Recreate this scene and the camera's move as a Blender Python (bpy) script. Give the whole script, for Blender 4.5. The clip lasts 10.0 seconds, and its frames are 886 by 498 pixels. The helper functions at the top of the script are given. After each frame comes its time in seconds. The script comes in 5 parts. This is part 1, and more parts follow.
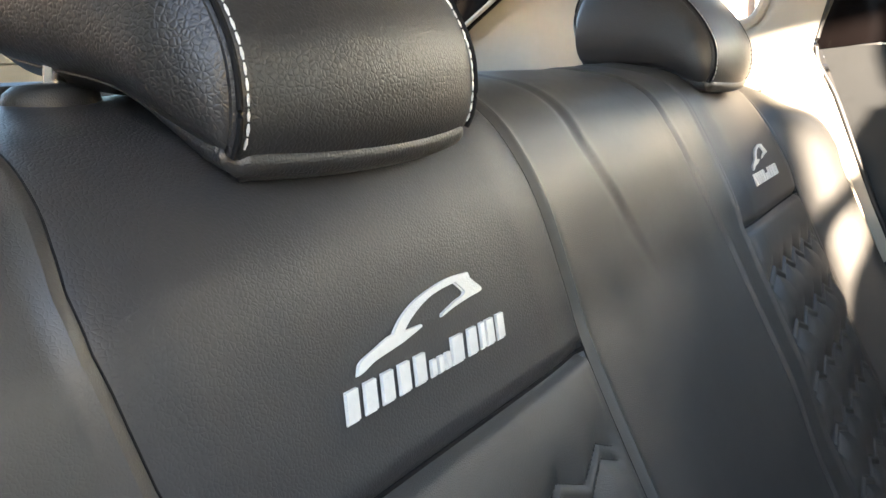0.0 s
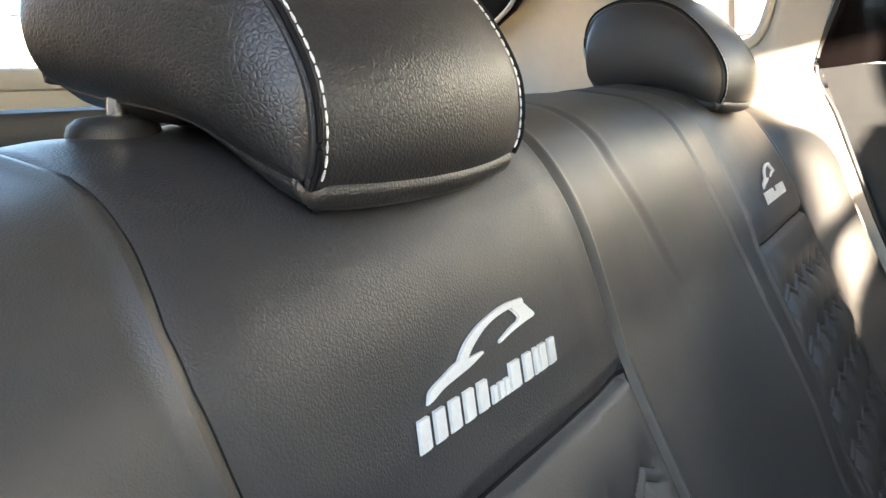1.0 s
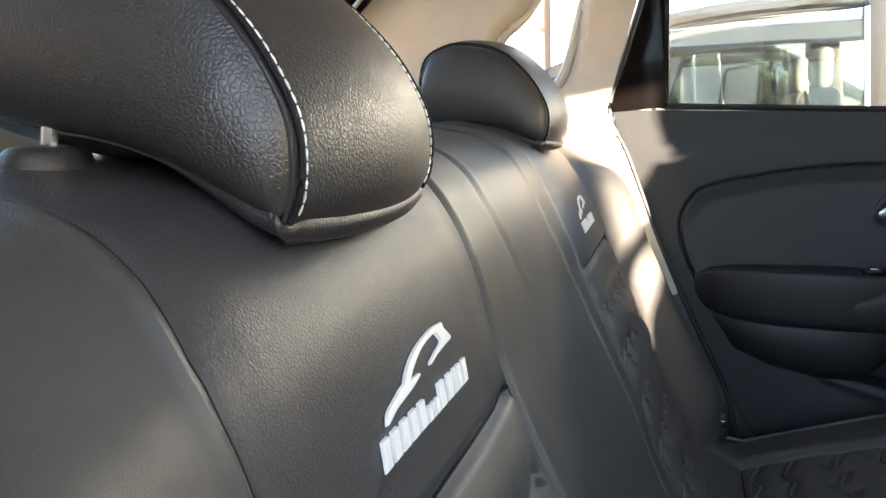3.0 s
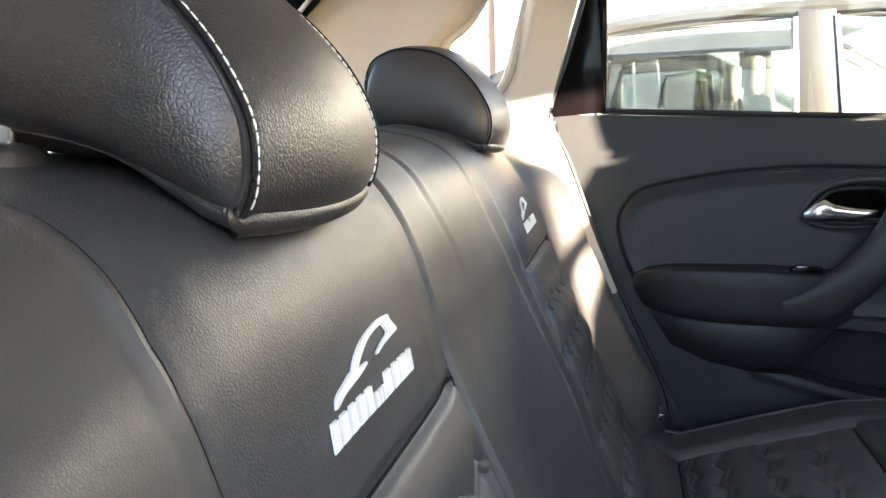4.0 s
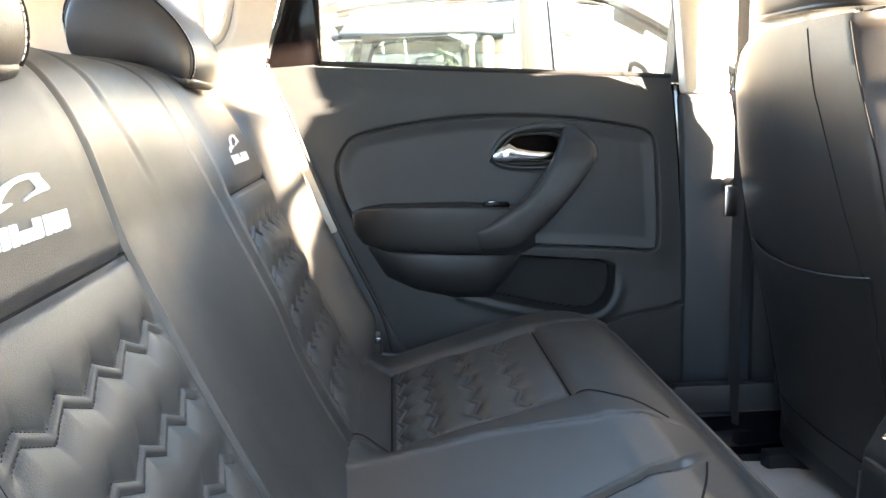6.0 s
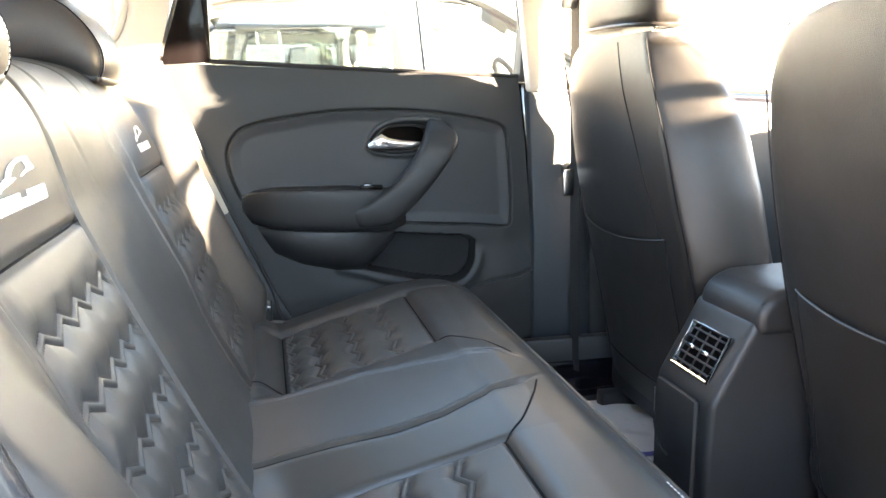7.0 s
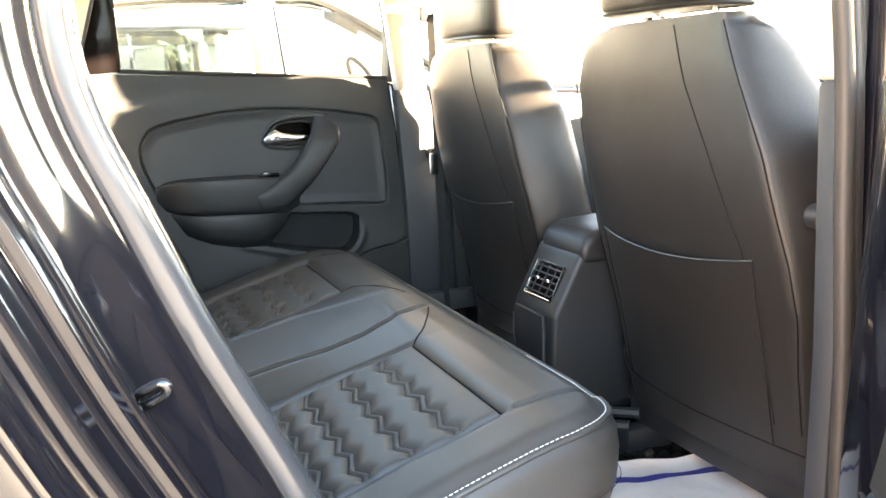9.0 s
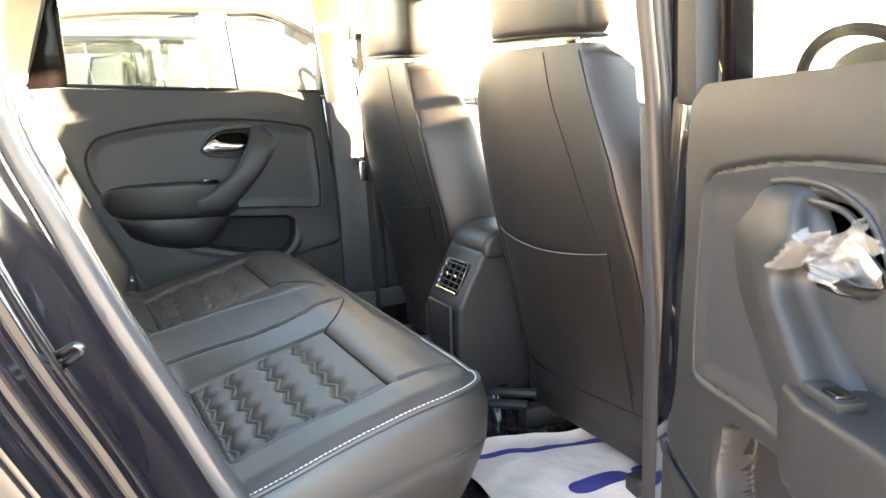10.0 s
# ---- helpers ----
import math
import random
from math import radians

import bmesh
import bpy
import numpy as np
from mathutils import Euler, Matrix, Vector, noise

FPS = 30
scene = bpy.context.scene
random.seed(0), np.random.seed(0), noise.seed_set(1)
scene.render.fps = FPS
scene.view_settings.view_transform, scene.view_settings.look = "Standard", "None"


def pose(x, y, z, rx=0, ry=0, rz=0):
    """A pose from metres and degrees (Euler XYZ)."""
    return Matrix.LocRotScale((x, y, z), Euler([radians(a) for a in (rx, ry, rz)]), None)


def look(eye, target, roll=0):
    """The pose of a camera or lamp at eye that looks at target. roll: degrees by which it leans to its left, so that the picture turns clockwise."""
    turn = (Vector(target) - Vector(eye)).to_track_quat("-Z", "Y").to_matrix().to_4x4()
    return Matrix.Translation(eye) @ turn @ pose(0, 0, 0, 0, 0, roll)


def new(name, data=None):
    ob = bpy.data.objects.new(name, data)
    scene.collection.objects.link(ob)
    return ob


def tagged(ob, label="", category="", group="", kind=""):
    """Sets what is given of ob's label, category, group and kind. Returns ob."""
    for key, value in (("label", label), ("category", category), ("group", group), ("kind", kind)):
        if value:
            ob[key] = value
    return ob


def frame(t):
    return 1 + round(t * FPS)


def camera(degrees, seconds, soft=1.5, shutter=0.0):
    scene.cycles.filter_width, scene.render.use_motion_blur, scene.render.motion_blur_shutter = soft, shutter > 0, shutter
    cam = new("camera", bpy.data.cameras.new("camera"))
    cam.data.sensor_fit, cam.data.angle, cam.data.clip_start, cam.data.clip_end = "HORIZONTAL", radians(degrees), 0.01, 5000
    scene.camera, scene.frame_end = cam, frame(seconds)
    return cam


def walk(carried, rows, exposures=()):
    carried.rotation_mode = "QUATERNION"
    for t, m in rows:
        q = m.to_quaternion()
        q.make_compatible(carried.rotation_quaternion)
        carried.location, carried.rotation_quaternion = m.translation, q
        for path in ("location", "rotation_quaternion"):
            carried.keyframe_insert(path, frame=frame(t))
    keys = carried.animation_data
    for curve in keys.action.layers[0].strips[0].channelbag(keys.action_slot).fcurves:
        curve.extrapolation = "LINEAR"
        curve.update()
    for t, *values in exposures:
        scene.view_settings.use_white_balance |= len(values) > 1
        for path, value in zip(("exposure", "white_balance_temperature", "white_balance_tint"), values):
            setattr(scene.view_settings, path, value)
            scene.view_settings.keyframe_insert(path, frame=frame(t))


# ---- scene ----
cam = camera(58.9, 10.0)
PATH = [
    (0, (0.276, -0.631, 0.992), (-0.832, 0.984, 0.59), -3.5),
    (0.5, (0.264, -0.639, 0.997), (-0.824, 0.996, 0.619), -3.8),
    (1, (0.248, -0.651, 0.999), (-0.831, 0.994, 0.638), -3.9),
    (1.5, (0.229, -0.665, 1.003), (-0.771, 1.032, 0.658), -3.6),
    (2, (0.213, -0.677, 1.006), (-0.656, 1.092, 0.666), -2.9),
    (2.5, (0.2, -0.69, 1.01), (-0.522, 1.146, 0.684), -2.2),
    (3, (0.193, -0.704, 1.008), (-0.39, 1.182, 0.689), -2.0),
    (3.2, (0.193, -0.708, 1.01), (-0.354, 1.19, 0.69), -1.7),
    (4.5, (0.212, -0.739, 0.997), (-0.172, 1.199, 0.691), -1.9),
    (5, (0.233, -0.756, 0.98), (-0.029, 1.202, 0.669), -1.3),
    (5.5, (0.267, -0.781, 0.952), (0.202, 1.192, 0.631), -1.1),
    (6, (0.298, -0.834, 0.939), (0.419, 1.13, 0.579), -1.0),
    (6.2, (0.311, -0.877, 0.947), (0.486, 1.081, 0.582), -0.6),
    (7.3, (0.253, -1.109, 0.951), (0.774, 0.781, 0.556), -1.2),
    (7.5, (0.244, -1.137, 0.951), (0.82, 0.738, 0.557), -1.9),
    (8, (0.216, -1.199, 0.955), (0.891, 0.639, 0.55), -2.4),
    (8.5, (0.176, -1.256, 0.955), (0.912, 0.559, 0.548), -2.2),
    (9, (0.084, -1.383, 0.964), (0.869, 0.411, 0.554), -2.0),
    (9.5, (0.062, -1.5, 0.978), (0.907, 0.268, 0.577), -1.7),
    (10, (0.114, -1.599, 0.982), (0.974, 0.162, 0.584), -1.8),
]
walk(cam, [(t, look(eye, target, roll)) for t, eye, target, roll in PATH], exposures=[(0.0, 4.3, 7100, 14), (3.0, 4.38, 7100, 15), (4.5, 4.72, 7100, 15), (5.0, 4.78, 7200, 15), (5.5, 5.0, 7300, 15), (6.0, 5.4, 7500, 15), (8.0, 5.8, 8000, 15), (10.0, 5.85, 8900, 14)])

# ---- light ----
SUN_AZ, SUN_EL = -32.0, 8.0     # degrees from straight ahead of the car (x) towards its left (y); height
sun_way = Vector((math.cos(radians(SUN_AZ)) * math.cos(radians(SUN_EL)), math.sin(radians(SUN_AZ)) * math.cos(radians(SUN_EL)), math.sin(radians(SUN_EL))))
world = bpy.data.worlds.new("sky")
scene.world = world
world.use_nodes = True
wn = world.node_tree
wn.nodes.clear()
sky = wn.nodes.new("ShaderNodeTexSky")
sky.sky_type, sky.sun_disc = "NISHITA", False
sky.sun_elevation, sky.sun_rotation = radians(SUN_EL), math.atan2(sun_way.x, sun_way.y)
sky.air_density, sky.dust_density, sky.ozone_density = 0.7, 0.5, 1.0
wback = wn.nodes.new("ShaderNodeBackground")
wback.inputs["Strength"].default_value = 0.12
wout = wn.nodes.new("ShaderNodeOutputWorld")
wn.links.new(sky.outputs[0], wback.inputs[0])
wn.links.new(wback.outputs[0], wout.inputs[0])
sun = new("sun", bpy.data.lights.new("sun", "SUN"))
sun.data.energy, sun.data.angle, sun.data.color = 4.6, radians(0.9), (1.0, 0.88, 0.72)
sun.matrix_world = look((0, 0, 0), -sun_way)


# ---- materials ----
def material(name, colour, rough=0.5, metal=0.0, vary=0.12, scale=9.0, bump=None, coat=0.0, spec=0.5, trans=0.0, alpha=1.0):
    """A principled surface with colour and roughness varied at two scales. bump: rows of (kind, size in metres, height in metres)."""
    m = bpy.data.materials.new(name)
    m.use_nodes = True
    t = m.node_tree
    b = t.nodes["Principled BSDF"]
    b.inputs["Metallic"].default_value, b.inputs["Specular IOR Level"].default_value = metal, spec
    b.inputs["Coat Weight"].default_value, b.inputs["Coat Roughness"].default_value = coat, 0.04
    b.inputs["Transmission Weight"].default_value, b.inputs["Alpha"].default_value = trans, alpha
    co = t.nodes.new("ShaderNodeTexCoord")
    big, fine = t.nodes.new("ShaderNodeTexNoise"), t.nodes.new("ShaderNodeTexNoise")
    big.inputs["Scale"].default_value, fine.inputs["Scale"].default_value = scale, scale * 23
    big.inputs["Detail"].default_value, fine.inputs["Detail"].default_value = 4, 3
    mixn = t.nodes.new("ShaderNodeMath")
    mixn.operation = "MULTIPLY_ADD"
    mixn.inputs[1].default_value = 0.45
    for n in (big, fine):
        t.links.new(co.outputs["Object"], n.inputs["Vector"])
    t.links.new(fine.outputs["Fac"], mixn.inputs[0])
    t.links.new(big.outputs["Fac"], mixn.inputs[2])
    ramp = t.nodes.new("ShaderNodeMapRange")
    ramp.inputs[1].default_value, ramp.inputs[2].default_value = 0.45, 1.0
    ramp.inputs[3].default_value, ramp.inputs[4].default_value = 1 - vary, 1 + vary
    t.links.new(mixn.outputs[0], ramp.inputs[0])
    tint = t.nodes.new("ShaderNodeVectorMath")
    tint.operation = "SCALE"
    tint.inputs[0].default_value = colour
    t.links.new(ramp.outputs[0], tint.inputs["Scale"])
    t.links.new(tint.outputs[0], b.inputs["Base Color"])
    rr = t.nodes.new("ShaderNodeMath")
    rr.operation = "MULTIPLY"
    rr.inputs[1].default_value = rough
    t.links.new(ramp.outputs[0], rr.inputs[0])
    t.links.new(rr.outputs[0], b.inputs["Roughness"])
    last = None
    for kind, size, height in bump or ():
        if kind == "grain":
            n = t.nodes.new("ShaderNodeTexVoronoi")
            n.feature = "DISTANCE_TO_EDGE"
            wob = t.nodes.new("ShaderNodeTexNoise")
            wob.inputs["Scale"].default_value = 0.6 / size
            wob.inputs["Detail"].default_value = 2
            add = t.nodes.new("ShaderNodeVectorMath")
            add.operation = "MULTIPLY_ADD"
            add.inputs[1].default_value = (size * 0.55,) * 3
            t.links.new(co.outputs["Object"], wob.inputs["Vector"])
            t.links.new(wob.outputs["Color"], add.inputs[0])
            t.links.new(co.outputs["Object"], add.inputs[2])
            t.links.new(add.outputs[0], n.inputs["Vector"])
            cap = t.nodes.new("ShaderNodeMapRange")
            cap.interpolation_type = "SMOOTHSTEP"
            cap.inputs[1].default_value, cap.inputs[2].default_value = -0.06, 0.30
            t.links.new(n.outputs["Distance"], cap.inputs[0])
            src = cap.outputs[0]
        elif kind == "weave":
            n = t.nodes.new("ShaderNodeTexWave")
            n.inputs["Distortion"].default_value = 0.5
            t.links.new(co.outputs["Object"], n.inputs["Vector"])
            src = n.outputs["Fac"]
        else:
            n = t.nodes.new("ShaderNodeTexNoise")
            n.inputs["Detail"].default_value = 1.5
            t.links.new(co.outputs["Object"], n.inputs["Vector"])
            src = n.outputs["Fac"]
        n.inputs["Scale"].default_value = 1.0 / size
        bp = t.nodes.new("ShaderNodeBump")
        bp.inputs["Distance"].default_value = height
        t.links.new(src, bp.inputs["Height"])
        if last:
            t.links.new(last.outputs["Normal"], bp.inputs["Normal"])
        last = bp
    if last:
        t.links.new(last.outputs["Normal"], b.inputs["Normal"])
    return m


LEATHER = material("black_leather", (0.028, 0.0265, 0.0265), 0.38, vary=0.13, scale=5, bump=[("noise", 0.07, 0.0005), ("grain", 0.0024, 0.00013)], spec=0.55)
LEATHER_PANEL = material("fine_grained_black_leather", (0.035, 0.035, 0.037), 0.42, vary=0.12, scale=5, bump=[("noise", 0.07, 0.0004), ("grain", 0.0021, 0.00010)], spec=0.48)
STEEL = material("zinc_steel", (0.13, 0.13, 0.135), 0.22, metal=1.0, vary=0.1)
LEATHER_SOFT = material("smooth_leather", (0.047, 0.0455, 0.043), 0.42, vary=0.13, scale=5, bump=[("noise", 0.08, 0.0006), ("grain", 0.0016, 0.00006)], spec=0.6)
LEATHER_INSERT = material("matt_leather_insert", (0.054, 0.0525, 0.050), 0.45, vary=0.12, scale=7, bump=[("grain", 0.0015, 0.00008)], spec=0.55)
LEATHER_FRONT = material("dark_brown_black_leather", (0.0185, 0.0168, 0.0157), 0.34, vary=0.15, scale=4, bump=[("noise", 0.09, 0.0014), ("grain", 0.0022, 0.00013)], spec=0.5)
THREAD = material("white_thread", (0.80, 0.79, 0.76), 0.6, bump=[("noise", 0.0008, 0.0003)])
THREAD_DARK = material("black_thread", (0.010, 0.010, 0.011), 0.8, spec=0.15)
PLASTIC = material("dark_grey_moulded_plastic", (0.0165, 0.0178, 0.0188), 0.5, vary=0.1, scale=6, bump=[("grain", 0.0012, 0.00008)])
PLASTIC_MAP = material("blue_grey_moulded_plastic", (0.025, 0.027, 0.030), 0.48, vary=0.1, scale=6, bump=[("grain", 0.0011, 0.00007)])
PILLAR_GREY = material("blue_grey_pillar_trim", (0.030, 0.034, 0.039), 0.5, vary=0.08, scale=6, bump=[("grain", 0.0012, 0.00008)])
# on the backdrop's windows this paleness imitates overexposure
PALE_GREY = material("pale_blue_grey", (0.45, 0.48, 0.50), 0.3)
POCKET_SHADE = material("black_pocket_shade", (0.007, 0.007, 0.008), 0.8, vary=0.15)
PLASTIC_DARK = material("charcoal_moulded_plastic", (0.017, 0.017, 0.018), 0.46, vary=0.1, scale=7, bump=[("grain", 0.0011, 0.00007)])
PLASTIC_BLACK = material("black_moulded_plastic", (0.020, 0.020, 0.021), 0.42, vary=0.12, scale=8, bump=[("grain", 0.001, 0.00006)])
GLOSS_BLACK = material("glossy_black_plastic", (0.004, 0.003, 0.003), 0.14, vary=0.1, spec=0.10)
BEIGE = material("beige_trim", (0.56, 0.52, 0.45), 0.6, vary=0.05, scale=4, bump=[("grain", 0.0015, 0.0002)])
BEIGE_GRAIN = material("grained_beige_trim", (0.42, 0.37, 0.30), 0.7, vary=0.08, scale=6, bump=[("grain", 0.0022, 0.0005)])
CLOTH_LINING = material("pale_headliner_cloth", (0.62, 0.60, 0.55), 0.9, vary=0.05, bump=[("noise", 0.002, 0.0004)])
CHROME = material("satin_chrome", (0.72, 0.72, 0.72), 0.18, metal=1.0, vary=0.05)
RUBBER = material("grey_rubber_seal", (0.050, 0.052, 0.056), 0.24, vary=0.05, scale=12, bump=[("noise", 0.02, 0.0001)], coat=0.5, spec=0.9)
RUBBER_BROWN = material("brownish_grey_ribbed_rubber", (0.045, 0.040, 0.036), 0.42, vary=0.1)
RUBBER_BLACK = material("black_rubber", (0.015, 0.015, 0.016), 0.5, vary=0.1)
PAINT = material("black_car_paint", (0.006, 0.006, 0.009), 0.12, vary=0.08, coat=1.0)
CARPET = material("black_carpet", (0.014, 0.014, 0.015), 0.95, vary=0.3, bump=[("noise", 0.003, 0.002)])
PAPER = material("off_white_paper", (0.62, 0.57, 0.54), 0.75, vary=0.05, scale=6, bump=[("noise", 0.05, 0.006), ("noise", 0.012, 0.001)])
INK = material("blue_ink", (0.035, 0.04, 0.20), 0.6)
FILM = material("clear_plastic_film", (0.34, 0.335, 0.325), 0.14, vary=0.05, bump=[("noise", 0.012, 0.002)], alpha=0.3)
BALLOON = material("grey_balloon_skin", (0.45, 0.45, 0.43), 0.2, vary=0.05)
FILM_BLACK = material("black_plastic_film", (0.010, 0.010, 0.011), 0.16, vary=0.1, bump=[("noise", 0.05, 0.012)])
SILVER = material("silver_car_paint", (0.050, 0.047, 0.044), 0.4, metal=0.1, vary=0.04, coat=0.3)
BLUE_PAINT = material("light_blue_car_paint", (0.06, 0.13, 0.20), 0.3, vary=0.04, coat=0.6)
CONCRETE = material("pale_concrete", (0.28, 0.262, 0.238), 0.9, vary=0.15, scale=1.2, bump=[("noise", 0.02, 0.003)])
CAR_CLOTH = material("grey_car_cloth", (0.22, 0.215, 0.195), 0.9, vary=0.1)
FRAME_GREY = material("warm_grey_satin_paint", (0.028, 0.027, 0.026), 0.45, vary=0.06, scale=3)
PLASTER = material("warm_plaster", (0.62, 0.55, 0.47), 0.9, vary=0.12, scale=0.6, bump=[("noise", 0.04, 0.004)])
BRICKRED = material("brown_red_paint", (0.17, 0.115, 0.095), 0.8, vary=0.2, scale=1.0)
WALL_BROWN = material("warm_brown_render", (0.22, 0.165, 0.135), 0.85, vary=0.2, scale=0.8)
WHITE_PAINT = material("white_paint", (0.8, 0.79, 0.77), 0.5, vary=0.04)
TYRE = material("tyre_rubber", (0.02, 0.02, 0.02), 0.8)
BELT = material("black_belt_webbing", (0.018, 0.018, 0.019), 0.7, bump=[("weave", 0.002, 0.0004)])


def glass_material(name, tint, gloss=0.08):
    m = bpy.data.materials.new(name)
    m.use_nodes = True
    t = m.node_tree
    t.nodes.clear()
    out, mix = t.nodes.new("ShaderNodeOutputMaterial"), t.nodes.new("ShaderNodeMixShader")
    clear, shine = t.nodes.new("ShaderNodeBsdfTransparent"), t.nodes.new("ShaderNodeBsdfGlossy")
    face, fres = t.nodes.new("ShaderNodeLayerWeight"), t.nodes.new("ShaderNodeMath")
    face.inputs["Blend"].default_value = 0.5
    power = t.nodes.new("ShaderNodeMath")
    power.operation, power.inputs[1].default_value = "POWER", 4.0
    fres.operation, fres.inputs[1].default_value, fres.inputs[2].default_value = "MULTIPLY_ADD", 0.16, gloss * 0.25
    t.links.new(face.outputs["Facing"], power.inputs[0])
    t.links.new(power.outputs[0], fres.inputs[0])
    clear.inputs[0].default_value = (*tint, 1)
    shine.inputs["Roughness"].default_value = 0.02
    t.links.new(fres.outputs[0], mix.inputs[0])
    t.links.new(clear.outputs[0], mix.inputs[1])
    t.links.new(shine.outputs[0], mix.inputs[2])
    t.links.new(mix.outputs[0], out.inputs[0])
    return m


CLEAR_GLASS = glass_material("clear_windscreen_glass", (0.97, 0.98, 0.975))
GLASS = glass_material("window_glass", (0.86, 0.89, 0.88))
CAR_GLASS = glass_material("sky_reflecting_car_glass", (0.80, 0.85, 0.82), 1.1)


# ---- mesh helpers ----
def mesh_of(name, verts, faces, mat, smooth=True):
    me = bpy.data.meshes.new(name)
    me.from_pydata([tuple(map(float, v)) for v in verts], [], faces)
    me.validate()
    bm = bmesh.new()
    bm.from_mesh(me)
    bmesh.ops.recalc_face_normals(bm, faces=bm.faces)
    bm.to_mesh(me)
    bm.free()
    me.materials.append(mat)
    if smooth:
        me.polygons.foreach_set("use_smooth", [True] * len(me.polygons))
        me.set_sharp_from_angle(angle=radians(42))
    return me


def part(name, geo, mat, parent=None, label="", smooth=True):
    """One mesh object under a thing or a part. geo: (verts, faces) or a bmesh."""
    if isinstance(geo, bmesh.types.BMesh):
        geo.verts.ensure_lookup_table()
        vf = [v.co[:] for v in geo.verts], [[v.index for v in f.verts] for f in geo.faces]
        geo.free()
        geo = vf
    ob = new(name, mesh_of(name, geo[0], geo[1], mat, smooth))
    if parent:
        ob.parent = parent
    if label:
        tagged(ob, label)
    return ob


def thing(name, label, category, group="", kind="", at=None):
    ob = new(name)
    if at is not None:
        ob.matrix_world = at
    return tagged(ob, label, category, group, kind)


def join(*geos):
    verts, faces = [], []
    for v, f in geos:
        n = len(verts)
        verts += [tuple(p) for p in v]
        faces += [[i + n for i in q] for q in f]
    return verts, faces


def sheet(P, closed_u=False, closed_v=False):
    """Faces over an array of points P[u, v, 3]."""
    nu, nv = P.shape[:2]
    iu = np.arange(nu if closed_u else nu - 1)
    iv = np.arange(nv if closed_v else nv - 1)
    a, b = np.meshgrid(iu, iv, indexing="ij")
    a2, b2 = (a + 1) % nu, (b + 1) % nv
    f = np.stack([a * nv + b, a2 * nv + b, a2 * nv + b2, a * nv + b2], -1).reshape(-1, 4)
    return P.reshape(-1, 3).tolist(), f.tolist()


def loft(rings, caps=True):
    """A skin through closed rings of equal counts."""
    P = np.array(rings, float)
    v, f = sheet(P, closed_v=True)
    if caps:
        n = P.shape[1]
        f = f + [list(range(n))[::-1], list(range(len(v) - n, len(v)))]
    return v, f


def slab(P, normal_shift):
    """A closed shell: the sheet P and its copy moved by normal_shift (a vector), joined round the rim."""
    nu, nv = P.shape[:2]
    v, f = sheet(P)
    n = len(v)
    v2 = (P.reshape(-1, 3) + np.asarray(normal_shift).reshape(-1, 3)).tolist()
    rim = [j for j in range(nv)] + [i * nv + nv - 1 for i in range(1, nu)] + [(nu - 1) * nv + j for j in range(nv - 2, -1, -1)] + [i * nv for i in range(nu - 2, 0, -1)]
    g = [[q + n for q in reversed(k)] for k in f]
    g += [[rim[k], rim[(k + 1) % len(rim)], rim[(k + 1) % len(rim)] + n, rim[k] + n] for k in range(len(rim))]
    return v + v2, f + g


def spline(pts, n, closed=False):
    """n points along a Catmull-Rom curve through pts."""
    p = np.array(pts, float)
    k = len(p)
    q = np.vstack([p[-1:], p, p[:2]]) if closed else np.vstack([2 * p[0] - p[1], p, 2 * p[-1] - p[-2]])
    spans = k if closed else k - 1
    t = np.linspace(0, spans, n, endpoint=not closed)
    i = np.minimum(t.astype(int), spans - 1)
    u = (t - i)[:, None]
    a, b, c, d = q[i], q[i + 1], q[i + 2], q[i + 3]
    return 0.5 * (2 * b + (c - a) * u + (2 * a - 5 * b + 4 * c - d) * u ** 2 + (3 * b - a - 3 * c + d) * u ** 3)


def tube(pts, r, seg=8, closed=False, flat=1.0, up=(0, 0, 1)):
    """A round (or flattened) bar along pts; r is one radius or one for each point."""
    p = np.array(pts, float)
    n = len(p)
    rad = np.full(n, r) if np.isscalar(r) else np.array(r, float)
    tan = (np.roll(p, -1, 0) - np.roll(p, 1, 0)) if closed else np.gradient(p, axis=0)
    tan /= np.linalg.norm(tan, axis=1)[:, None] + 1e-12
    ref = np.tile(np.array(up, float), (n, 1))
    side = np.cross(tan, ref)
    weak = np.linalg.norm(side, axis=1) < 0.15
    side[weak] = np.cross(tan[weak], (1, 0.2, 0.1))
    side /= np.linalg.norm(side, axis=1)[:, None]
    over = np.cross(side, tan)
    ang = np.linspace(0, 2 * np.pi, seg, endpoint=False)
    P = p[:, None] + rad[:, None, None] * (np.cos(ang)[None, :, None] * side[:, None] + flat * np.sin(ang)[None, :, None] * over[:, None])
    v, f = sheet(P, closed_u=closed, closed_v=True)
    if not closed:
        f = f + [list(range(seg)), list(range((n - 1) * seg, n * seg))[::-1]]
    return v, f


def box(x0, x1, y0, y1, z0, z1, bevel=0.0, seg=2):
    bm = bmesh.new()
    bmesh.ops.create_cube(bm, size=1)
    for v in bm.verts:
        v.co = Vector(((x0 + x1) / 2 + v.co.x * (x1 - x0), (y0 + y1) / 2 + v.co.y * (y1 - y0), (z0 + z1) / 2 + v.co.z * (z1 - z0)))
    if bevel:
        bmesh.ops.bevel(bm, geom=bm.edges[:], offset=bevel, segments=seg, affect="EDGES", profile=0.5)
    bm.verts.ensure_lookup_table()
    bm.verts.index_update()
    out = [v.co[:] for v in bm.verts], [[v.index for v in f.verts] for f in bm.faces]
    bm.free()
    return out


